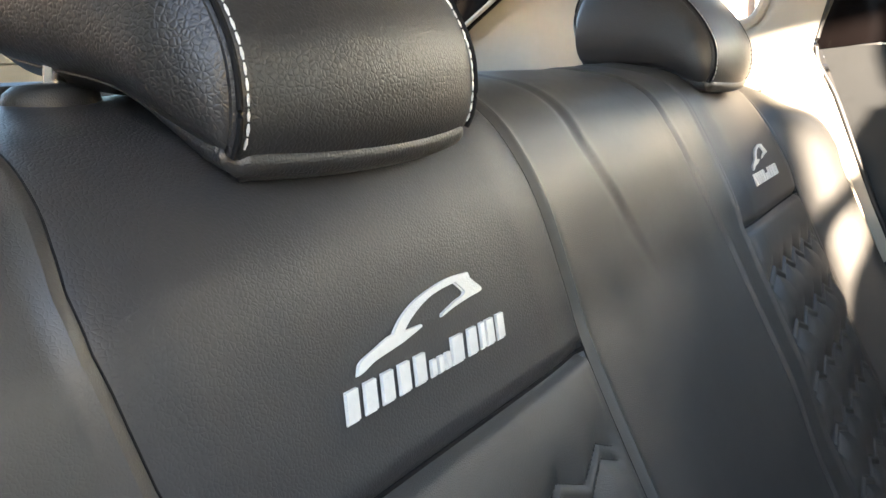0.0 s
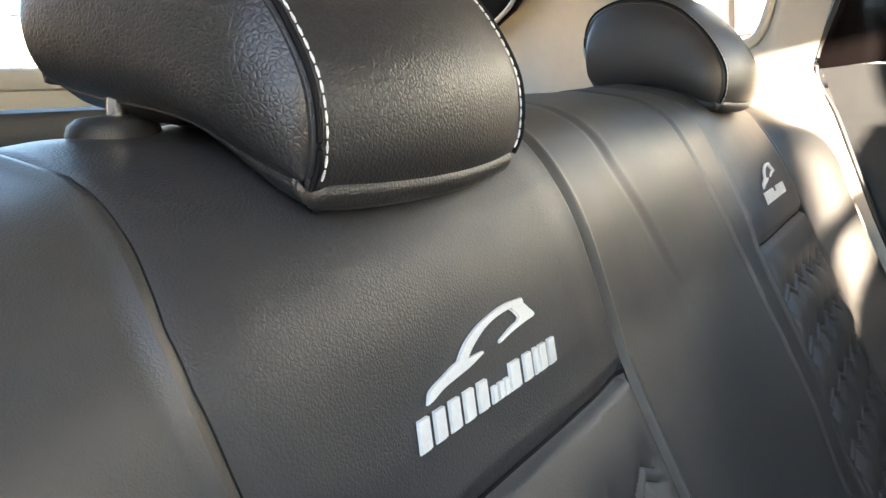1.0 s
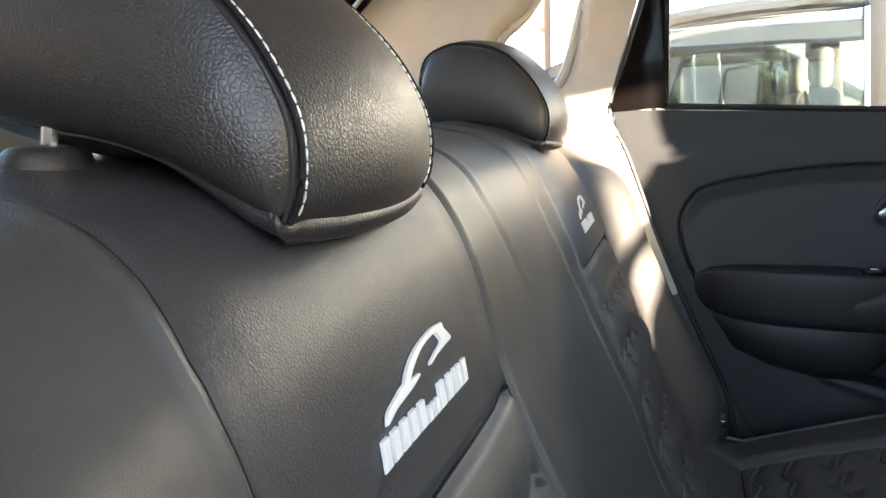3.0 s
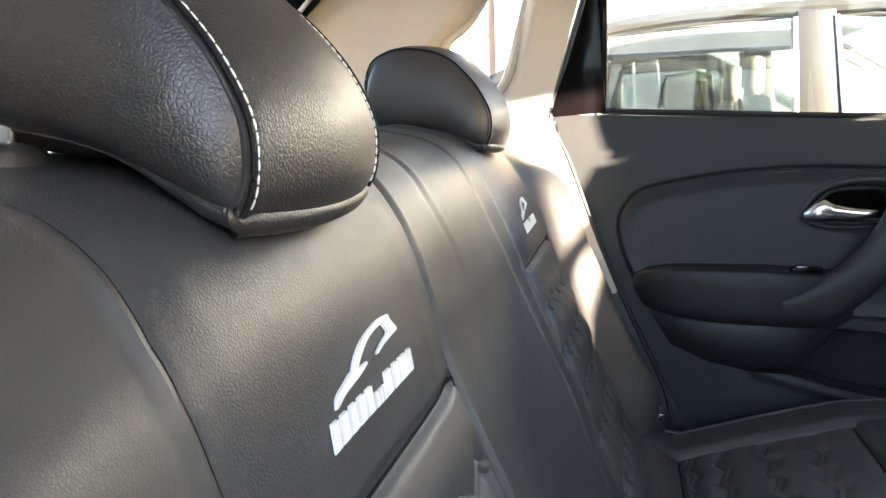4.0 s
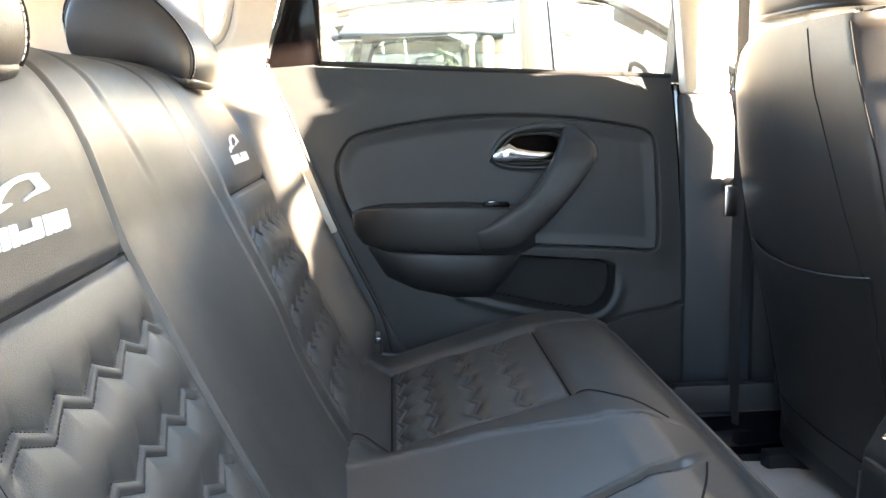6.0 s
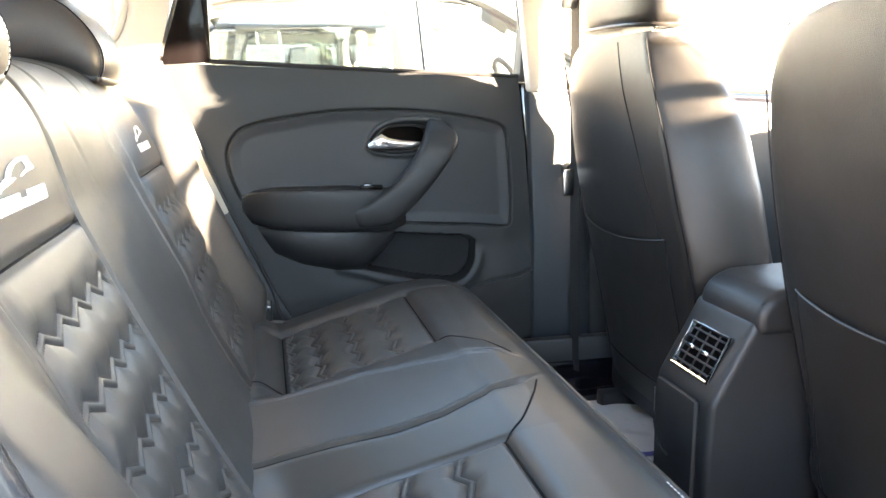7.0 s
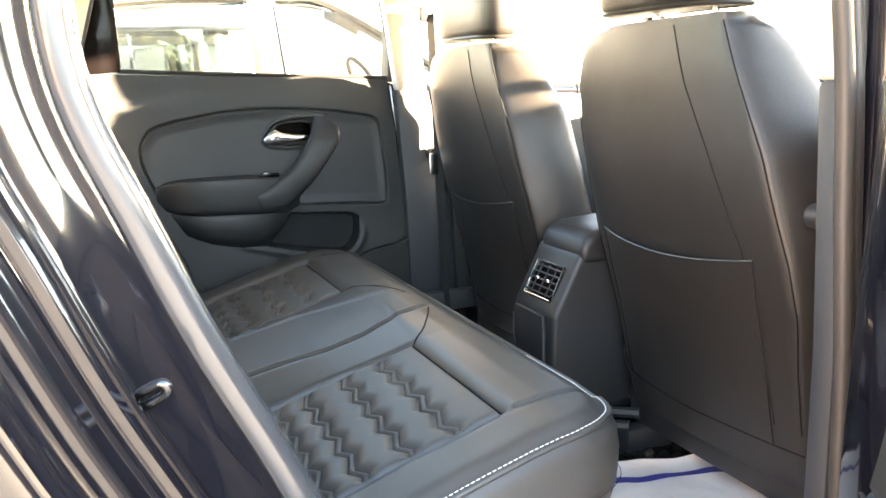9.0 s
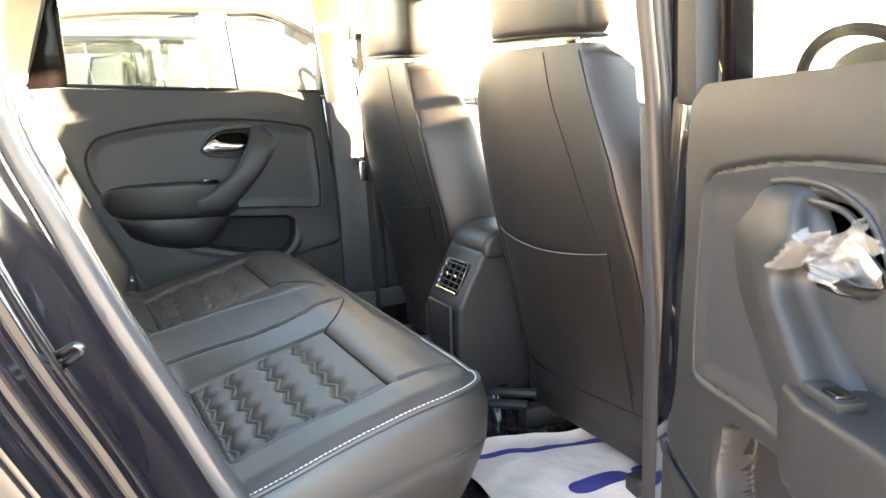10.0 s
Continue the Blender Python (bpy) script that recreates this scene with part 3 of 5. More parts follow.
def cushion_part(name, x0, x1, y0, y1, fine, mat, label="", fit=None):
    X, Y = np.meshgrid(np.linspace(x0, x1, max(8, int((x1 - x0) / fine))), np.linspace(y0, y1, max(8, int((y1 - y0) / fine))), indexing="ij")
    if fit:
        Y = fit(X, (Y - y0) / (y1 - y0))
    X, Y = in_round(X, Y)
    Z = cushion_height(X, Y) + edge_drop(X, Y)
    part(name, slab(np.stack([X, Y, Z], -1), (0, 0, -0.025)), mat, cushion, label)


def beside(sg):
    """Spreads a part from the foot of the raised middle to the side seam."""
    return lambda x, u: sg * (hump(x)[1] + (u if sg > 0 else 1 - u) * (0.52 - hump(x)[1]))


for sg in (-1, 1):
    a, b = sorted((sg * 0.225, sg * 0.52))
    cushion_part("quilted_insert", 0.285, 0.54, a, b, 0.0019, LEATHER_INSERT, "grey-black leather insert with zigzag quilting", beside(sg))
    cushion_part("rear_roll", CX0, 0.285, a, b, 0.006, LEATHER_SOFT, fit=beside(sg))
    cushion_part("front_panel", 0.54, CX1, a, b, 0.005, LEATHER_SOFT, fit=beside(sg))
    a, b = sorted((sg * 0.52, sg * CY))
    cushion_part("side_bolster", CX0, CX1, a, b, 0.006, LEATHER_SOFT)
cushion_part("middle_hump", CX0, CX1, -0.225, 0.225, 0.0045, LEATHER_SOFT, "raised smooth leather middle", lambda x, u: (2 * u - 1) * hump(x)[1])
quilt_stitches(lambda y, x: np.stack([x, y, cushion_height(x, y) + edge_drop(x, y) + 0.0004], -1), ZZ_SEAT, -0.508, -0.21, 0.0595, 0.0060, 0.009, 0.39, 0.02, cushion)
quilt_stitches(lambda y, x: np.stack([x, y, cushion_height(x, y) + edge_drop(x, y) + 0.0004], -1), ZZ_SEAT, 0.21, 0.508, 0.0595, 0.0060, 0.009, 0.39, 0.02, cushion)


def cushion_seam(xs, ys, r=0.0015):
    """A dark sewn crease lying on the cushion."""
    xs, ys = np.asarray(xs, float), np.asarray(ys, float)
    part("seam", tube(np.stack([xs, ys, cushion_height(xs, ys) + edge_drop(xs, ys) + 0.0004], -1), r, 5), THREAD_DARK, cushion)


for sg in (-1, 1):
    cushion_seam(np.full(40, 0.54), sg * np.linspace(0.202, 0.52, 40), 0.0020)
    cushion_seam(np.linspace(0.285, 0.54, 40), np.full(40, sg * 0.52))
    xs = np.linspace(0.285, 0.54, 50)
    cushion_seam(xs, sg * hump(xs)[1], 0.0018)
    xs = np.linspace(0.20, 0.61, 60)
    cushion_seam(xs, sg * hump(xs)[0], 0.0006)
    bend = spline([(0.54, 0.200), (0.565, 0.180), (0.590, 0.140), (0.610, 0.102), (0.628, 0.060)], 40)
    cushion_seam(bend[:, 0], sg * bend[:, 1], 0.0014)
    cushion_seam(np.full(24, 0.285), sg * np.linspace(0.195, 0.52, 24))
    cushion_seam(np.linspace(0.205, 0.285, 16), sg * np.linspace(0.225, 0.197, 16))
# the skirt round front and sides
rim = [(x, -CY) for x in np.linspace(CX0, CX1 - CR - 0.02, 14)] + [(CX1 - CR + CR * math.sin(a), -(CY - CR) - CR * math.cos(a)) for a in np.linspace(0, math.pi / 2, 14)]
rim += [(CX1, y) for y in np.linspace(-(CY - CR) + 0.05, CY - CR - 0.05, 30)]
rim += [(CX1 - CR + CR * math.cos(a), (CY - CR) + CR * math.sin(a)) for a in np.linspace(0, math.pi / 2, 14)] + [(x, CY) for x in np.linspace(CX1 - CR - 0.02, CX0, 14)]
rim = np.array(rim)
cn = np.gradient(rim, axis=0)
cn = np.stack([cn[:, 1], -cn[:, 0]], -1) / np.linalg.norm(cn, axis=1)[:, None]
ztop = cushion_height(rim[:, 0], rim[:, 1]) - 0.0125
rows = []
for out, down in ((0.000, 0.0), (0.005, 0.004), (0.012, 0.018), (0.016, 0.045), (0.014, 0.080), (0.012, 0.0845), (0.013, 0.089), (0.006, 0.115), (-0.008, 0.15), (-0.026, 0.19)):
    rows.append(np.column_stack([rim + cn * out, ztop - down]))
part("skirt", slab(np.array(rows), np.tile(np.column_stack([-cn * 0.006, 0 * cn[:, 0]]), (len(rows), 1))), LEATHER_SOFT, cushion, "smooth leather skirt round the front")
part("edge_piping", tube(np.column_stack([rim + cn * 0.003, ztop + 0.001]), 0.0036, 6), LEATHER_SOFT, cushion)
low_line = np.column_stack([rim + cn * 0.0185, ztop - 0.0845])
tagged(part("lower_stitching", dashes(low_line, 0.004, 0.002, 0.0009), THREAD_DARK, cushion), kind="stuff")
near = np.column_stack([rim + cn * -0.002, ztop + 0.0045])[:33][::-1]
tagged(part("side_stitching", dashes(near, 0.0052, 0.0022, 0.0012), THREAD, cushion, "white contrast stitching"), kind="stuff")
part("seat_base", box(0.14, 0.60, -0.57, 0.57, 0.24, 0.44, 0.01), CARPET, cushion, "black carpeted base under the cushion")
bk = thing("belt_buckle_bracket", "small dark belt bracket with a pale dot beside the backrest", "bracket")
part("plate", box(0.246, 0.268, 0.590, 0.602, 0.478, 0.526, 0.005, 3), PLASTIC_BLACK, bk)
part("stud", moved(box(-0.006, 0.006, -0.004, 0.004, -0.006, 0.006, 0.002), pose(0.260, 0.588, 0.508)), STEEL, bk)

def masked(X, Z, Y, dist):
    """Faces of a grid where dist < 0, their border pulled onto dist = 0. Returns (verts, faces)."""
    gx, gz = np.gradient(dist, axis=0), np.gradient(dist, axis=1)
    hx, hz = X[1, 0] - X[0, 0], Z[0, 1] - Z[0, 0]
    gx, gz = gx / hx, gz / hz
    g2 = np.maximum(gx * gx + gz * gz, 0.25)
    cell = max(hx, hz)
    near = np.abs(dist) < 0.75 * cell
    PX, PZ = np.where(near, X - gx * dist / g2, X), np.where(near, Z - gz * dist / g2, Z)
    keep = dist < 0.75 * cell
    n = X.shape[1]
    P = np.stack([PX, Y, PZ], -1).reshape(-1, 3)
    q = [[i * n + j, (i + 1) * n + j, (i + 1) * n + j + 1, i * n + j + 1] for i in range(X.shape[0] - 1) for j in range(n - 1) if keep[i, j] and keep[i + 1, j] and keep[i, j + 1] and keep[i + 1, j + 1]]
    used = sorted({k for f in q for k in f})
    ix = {k: m for m, k in enumerate(used)}
    return P[used].tolist(), [[ix[k] for k in f] for f in q]


# ---- rear doors ----
DOOR_REAR = [(0.065, 1.017), (0.097, 0.939), (0.151, 0.789), (0.213, 0.646), (0.265, 0.533), (0.303, 0.462), (0.345, 0.39), (0.42, 0.345)]
DOOR_FRONT = [(0.895, 0.345), (0.890, 0.45), (0.887, 0.538), (0.878, 0.659), (0.861, 0.852), (0.846, 0.984)]
DOOR_OUT = DOOR_REAR + DOOR_FRONT
MAP_OUT = spline([(0.189, 0.815), (0.206, 0.863), (0.240, 0.886), (0.344, 0.906), (0.449, 0.916), (0.554, 0.916), (0.658, 0.908), (0.763, 0.891), (0.800, 0.880), (0.816, 0.853), (0.826, 0.75), (0.828, 0.665), (0.813, 0.643), (0.73, 0.650), (0.558, 0.661), (0.42, 0.668), (0.27, 0.675), (0.212, 0.735)], 160, closed=True)
POCKET = [(0.530, 0.640), (0.60, 0.634), (0.72, 0.624)] + spline([(0.741, 0.611), (0.733, 0.555), (0.696, 0.521), (0.62, 0.527), (0.52, 0.549), (0.432, 0.574)], 50).tolist()
RECESS = spline([(0.503, 0.835), (0.522, 0.866), (0.548, 0.880), (0.612, 0.880), (0.632, 0.864), (0.632, 0.832), (0.560, 0.823)], 70, closed=True)
SPEAKER = spline([(0.70, 0.48), (0.76, 0.508), (0.84, 0.521), (0.90, 0.523), (0.90, 0.345), (0.62, 0.345), (0.64, 0.42)], 60, closed=True)


def rear_door(sg, name, label):
    """A rear door in place, inner face towards the car's middle. sg 1: the car's left."""
    door = thing(name, label, "car door", "rear doors")

    def put(geo):
        return [(v[0], sg * v[1], v[2]) for v in geo[0]], geo[1]

    def depth(X, Z):
        y = 0.700 + 0.0 * X
        y = y + 0.030 * step(0.92, 1.02, Z) ** 1.5 * 0.4
        dm = sdf(MAP_OUT, X, Z)
        y += 0.0050 * np.exp(-(dm / 0.0026) ** 2) + 0.006 * step(0.004, -0.03, dm)
        y -= 0.012 * step(0.62, 0.50, Z) * step(0.3, 0.5, X)
        y += 0.040 * step(0.003, -0.006, sdf(POCKET, X, Z))
        y -= 0.004 * np.exp(-((sdf(POCKET, X, Z) - 0.014) / 0.010) ** 2) * step(0.60, 0.56, Z)
        y += 0.050 * step(0.003, -0.008, sdf(RECESS, X, Z)) - 0.004 * np.exp(-((sdf(RECESS, X, Z) - 0.008) / 0.005) ** 2)
        y += 0.004 * np.exp(-(sdf(SPEAKER, X, Z) / 0.0035) ** 2)
        return y

    zs = np.linspace(0.345, 1.0, 240)
    rear = np.array(DOOR_REAR)[::-1]
    front = np.array(DOOR_FRONT)
    U = np.linspace(0, 1, 300)
    xr, xf = np.interp(zs, rear[:, 1], rear[:, 0]), np.interp(zs, front[:, 1], front[:, 0])
    X = xr[None] + U[:, None] * (xf - xr)[None]
    sill = 1.019 - 0.035 * U
    if sg < 0:
        xf = xf + 0.016 * step(0.80, 0.95, zs)
        X = xr[None] + U[:, None] * (xf - xr)[None]
        sill = sill - 0.006 - 0.022 * np.clip((U - 0.955) / 0.045, 0, 1) ** 2.2
    Z = 0.345 + (zs[None] - 0.345) / (1.0 - 0.345) * (sill[:, None] - 0.345)
    Y = depth(X, Z)
    part("trim_panel", put(slab(np.stack([X, Y, Z], -1), (0, 0.06, 0))), PLASTIC, door, "dark grey moulded plastic trim")
    # flush inset over the middle, told apart by its blue-grey colour
    Xi, Zi = np.meshgrid(np.linspace(0.17, 0.84, 260), np.linspace(0.50, 0.93, 170), indexing="ij")
    Yi = depth(Xi, Zi)
    part("inset_panel", put(masked(Xi, Zi, Yi - 0.0022, np.maximum(sdf(MAP_OUT, Xi, Zi) + 0.005, 0.012 - sdf(RECESS, Xi, Zi)))), PLASTIC_MAP, door, "blue-grey moulded inset")
    # near-black sheet that imitates the shade inside the shallow pocket
    part("pocket_shade", put(masked(Xi, Zi, Yi - 0.0022, sdf(POCKET, Xi, Zi) + 0.004)), POCKET_SHADE, door, "black sheet imitating shade in the door pocket")
    # closing edge towards the hinges
    part("hinge_edge", put(prism([(0.852, 0.975), (0.872, 0.80), (0.892, 0.52), (0.900, 0.36), (0.985, 0.36), (0.980, 0.60), (0.955, 0.965)], 0.712, 0.842, 0.008)), PAINT, door)
    # outer skin and lower edge
    part("outer_skin", put(prism([(x, z) for x, z in DOOR_OUT], 0.765, 0.800, 0.006)), PAINT, door, "glossy black painted skin")
    # armrest shelf with its deep lower body
    arm = []
    for x, w, zt, zb in ((0.215, 0.004, 0.733, 0.700), (0.235, 0.022, 0.744, 0.676), (0.28, 0.042, 0.749, 0.664), (0.36, 0.055, 0.749, 0.657), (0.44, 0.058, 0.748, 0.652), (0.50, 0.056, 0.744, 0.650), (0.545, 0.046, 0.740, 0.650), (0.575, 0.02, 0.735, 0.66)):
        ys = [0.712, 0.712 - w * 0.55, 0.702 - w * 0.9, 0.700 - w, 0.700 - w, 0.702 - w * 0.92, 0.706 - w * 0.6, 0.712]
        zz = [zt - 0.004, zt - 0.001, zt, zt - 0.008, (zt + zb) / 2, zb + 0.006, zb, zb]
        arm.append(spline([(x, a, b) for a, b in zip(ys, zz)], 30, closed=True))
    part("armrest", put(loft(arm)), PLASTIC_DARK, door, "charcoal moulded armrest")
    lowb = []
    for x, w, zt, zb in ((0.245, 0.004, 0.672, 0.650), (0.28, 0.025, 0.664, 0.604), (0.34, 0.045, 0.660, 0.580), (0.42, 0.046, 0.656, 0.562), (0.48, 0.042, 0.655, 0.560), (0.525, 0.030, 0.652, 0.60), (0.55, 0.010, 0.652, 0.63)):
        pts = [(x, 0.712, zt), (x, 0.706 - w * 0.8, zt - 0.001), (x, 0.704 - w, zt - 0.008), (x, 0.704 - w, (zt + zb) / 2), (x, 0.706 - w * 0.7, zb + 0.01), (x, 0.712, zb)]
        lowb.append(spline(pts, 26, closed=True))
    part("armrest_body", put(loft(lowb)), PLASTIC_DARK, door, "charcoal lower armrest body")
    # broad diagonal pull strap, growing out of the recess surround and into the armrest
    if sg < 0:
        rings = []
        rows = [(0.640, 0.893, 0.626, 0.893, 0.604, 0.893, 0.003), (0.684, 0.873, 0.645, 0.880, 0.597, 0.880, 0.022), (0.745, 0.833, 0.637, 0.845, 0.582, 0.850, 0.034), (0.735, 0.776, 0.626, 0.802, 0.600, 0.812, 0.036), (0.690, 0.725, 0.579, 0.757, 0.556, 0.770, 0.040), (0.630, 0.667, 0.520, 0.718, 0.508, 0.736, 0.044), (0.577, 0.634, 0.470, 0.690, 0.460, 0.712, 0.044), (0.500, 0.625, 0.430, 0.670, 0.420, 0.705, 0.030)]
        for xo, zo, xf, zf, xi, zi, d in spline(rows, 50):
            rings.append(spline([(xo, 0.712, zo), (xo, 0.706, zo), (xo * 0.55 + xf * 0.45, 0.706 - d * 0.55, zo * 0.55 + zf * 0.45), (xf + 0.012, 0.706 - d * 0.93, zf), (xf * 0.6 + xi * 0.4, 0.706 - d, zf * 0.6 + zi * 0.4), (xi + 0.002, 0.706 - d * 0.92, zi), (xi - 0.003, 0.706 - d * 0.4, zi), (xi - 0.002, 0.712, zi)], 32, closed=True))
        part("pull_handle", put(loft(rings)), PLASTIC, door, "broad moulded pull handle")
    else:
        inner = spline([(0.632, 0.896), (0.621, 0.872), (0.604, 0.835), (0.574, 0.790), (0.546, 0.760), (0.512, 0.736), (0.480, 0.716), (0.450, 0.706), (0.420, 0.703)], 50)
        outer = spline([(0.668, 0.888), (0.690, 0.862), (0.687, 0.830), (0.657, 0.787), (0.625, 0.748), (0.585, 0.706), (0.538, 0.668), (0.480, 0.659), (0.430, 0.661)], 50)
        deep = np.interp(np.linspace(0, 8, 50), range(9), [0.702, 0.676, 0.660, 0.653, 0.650, 0.650, 0.653, 0.660, 0.674])
        rings = []
        for (xi, zi), (xo, zo), yc in zip(inner, outer, deep):
            rings.append([((xi + xo) / 2 + (xo - xi) / 2 * math.copysign(abs(math.cos(a)) ** 0.6, math.cos(a)), yc + 0.019 * math.copysign(abs(math.sin(a)) ** 0.6, math.sin(a)), (zi + zo) / 2 + (zo - zi) / 2 * math.copysign(abs(math.cos(a)) ** 0.6, math.cos(a))) for a in np.linspace(0, 2 * math.pi, 24, endpoint=False)])
        part("pull_handle", put(loft(rings)), PLASTIC_DARK, door, "dark diagonal pull handle")
    part("recess_surround", put(tube(spline([(0.486, 0.706, 0.828), (0.497, 0.703, 0.853), (0.520, 0.702, 0.879), (0.560, 0.702, 0.893), (0.610, 0.702, 0.896), (0.660, 0.700, 0.890)], 40), np.interp(np.linspace(0, 1, 40), [0, 0.3, 1], [0.003, 0.006, 0.009] if sg > 0 else [0.002, 0.003, 0.004]), 10, up=(0, 1, 0))), PLASTIC_MAP if sg > 0 else PLASTIC, door, "moulded surround of the lever recess")
    # chrome release lever in its recess
    lev = []
    for x, zc, hh, yo in ((0.494, 0.836, 0.006, 0.700), (0.508, 0.842, 0.015, 0.694), (0.525, 0.846, 0.018, 0.692), (0.540, 0.842, 0.013, 0.694), (0.570, 0.839, 0.0105, 0.697), (0.605, 0.837, 0.0095, 0.699), (0.622, 0.835, 0.008, 0.702)):
        lev.append([(x, yo + 0.006 * math.cos(a), zc + hh * math.sin(a)) for a in np.linspace(0, 2 * math.pi, 14, endpoint=False)])
    part("release_lever", put(loft(lev)), CHROME, door, "satin chrome release lever")
    part("recess_rim", put(tube([(x, 0.698, z) for x, z in RECESS], 0.0030, 6, closed=True)), PLASTIC_BLACK, door)
    part("recess_cup", put(prism([(x, z) for x, z in RECESS], 0.738, 0.744)), GLOSS_BLACK, door, "black recess behind the lever")
    part("window_switch", put(box(0.470, 0.520, 0.657, 0.680, 0.744, 0.7535, 0.002)), GLOSS_BLACK if sg > 0 else PLASTIC, door)
    part("switch_key", put(box(0.478, 0.498, 0.660, 0.676, 0.751, 0.7565, 0.002)), STEEL, door)
    part("speaker_grille", put(prism([(x, z) for x, z in SPEAKER if z > 0.345 and x < 0.89], 0.680, 0.684)), PLASTIC_BLACK, door, "black speaker cover")
    # window: frame, seals, quarter blank, pane
    if sg > 0:
        part("waist_seal", put(tube([(0.160, 0.716, 1.022), (0.5, 0.716, 1.004), (0.848, 0.716, 0.988)], 0.006, 6)), RUBBER_BLACK, door)
    if sg > 0:
        part("front_frame", put(prism([(0.846, 0.975), (0.885, 0.975), (0.918, 1.40), (0.880, 1.40)], 0.705, 0.760, 0.006)), RUBBER_BLACK, door, "dark window channel")
    else:
        part("front_frame", put(prism([(0.858, 0.955), (0.918, 0.955), (0.942, 1.40), (0.892, 1.40)], 0.704, 0.734, 0.006)), PLASTIC, door, "grey moulded window frame")
        part("window_channel", put(prism([(0.836, 0.965), (0.864, 0.965), (0.898, 1.40), (0.870, 1.40)], 0.736, 0.764, 0.004)), GLOSS_BLACK, door, "glossy dark window channel")
    part("quarter_blank", put(prism([(0.062, 1.014), (0.166, 1.020), (0.160, 1.10), (0.152, 1.215), (0.165, 1.345), (0.155, 1.335), (0.118, 1.207), (0.088, 1.11)], 0.708, 0.722, 0.002)), GLOSS_BLACK, door, "glossy black triangular blank")
    part("rear_frame", put(tube([(0.085, 0.738, 1.00), (0.108, 0.738, 1.11), (0.138, 0.738, 1.22), (0.180, 0.734, 1.35), (0.30, 0.70, 1.40), (0.88, 0.70, 1.405)], 0.013, 8)), RUBBER_BLACK, door)
    part("channel_bar", put(box(0.152, 0.168, 0.714, 0.735, 1.018, 1.34, 0.003)), GLOSS_BLACK, door)
    pane = part("pane", put(prism([(0.160, 1.00), (0.85, 0.965), (0.885, 1.40), (0.30, 1.40), (0.19, 1.34)], 0.738, 0.742)), GLASS, door, "clear side window pane", smooth=False)
    pane.visible_shadow = False
    return door


rear_door(1, "left_rear_door", "dark grey rear door trim with a chrome lever, closed")
near_door = rear_door(-1, "right_rear_door", "grey-brown rear door trim standing open, its lever wrapped in film")
HX, HY, SWING = 0.965, -0.89, 68.4
near_door.matrix_world = pose(HX + 0.027, HY + 0.014, 0) @ pose(0, 0, 0, 0, 0, SWING) @ pose(-HX, -HY, 0)
# crumpled film tied round the open door's lever
for x0, z0, x1, z1, w, ph in ((0.600, 0.828, 0.535, 0.856, 0.020, 0.3), (0.560, 0.860, 0.502, 0.832, 0.022, 1.9), (0.522, 0.852, 0.478, 0.874, 0.026, 3.1)):
    ln = math.hypot(x1 - x0, z1 - z0)
    T, V = np.meshgrid(np.linspace(0, 1, 22), np.linspace(-0.5, 0.5, 10), indexing="ij")
    ww = w * (0.55 + 0.55 * T + 0.12 * np.sin(T * 9 + ph))
    fold = 0.010 * np.sin(T * 6 + V * 5 + ph) + 0.004 * np.abs(np.sin(V * 14 + T * 4 + ph)) + 0.003 * np.sin(T * 23 + V * 11)
    P = np.stack([x0 + (x1 - x0) * T - (z1 - z0) / ln * V * ww, -0.678 + fold, z0 + (z1 - z0) * T + (x1 - x0) / ln * V * ww], -1)
    part("film_wrap", slab(P, (0, 0.0006, 0)), FILM, near_door, "crumpled clear plastic film")

# ---- body: pillars, seals, roof, floor ----
SEAL = [(0.112, 1.40), (0.082, 1.20), (0.068, 1.08), (0.068, 1.00), (0.080, 0.94), (0.106, 0.872), (0.150, 0.757), (0.203, 0.64), (0.247, 0.536), (0.300, 0.43), (0.40, 0.305), (0.52, 0.250), (0.80, 0.238), (0.880, 0.255), (0.908, 0.33), (0.908, 0.60), (0.894, 0.78), (0.880, 0.95), (0.858, 1.10), (0.815, 1.40)]


def swept(line, profile, sg):
    """A profile of (outwards from the opening, away from the car's middle) drawn along a line of (x, z)."""
    p = np.array(line, float)
    t = np.gradient(p, axis=0)
    t /= np.linalg.norm(t, axis=1)[:, None]
    n = np.stack([-t[:, 1], t[:, 0]], -1)
    mid = p.mean(0)
    out = np.sign(((p - mid) * n).sum(1))
    n *= np.sign(out.sum())
    return np.array([[(x + nx * o, sg * y, z + nz * o) for o, y in profile] for (x, z), (nx, nz) in zip(p, n)])


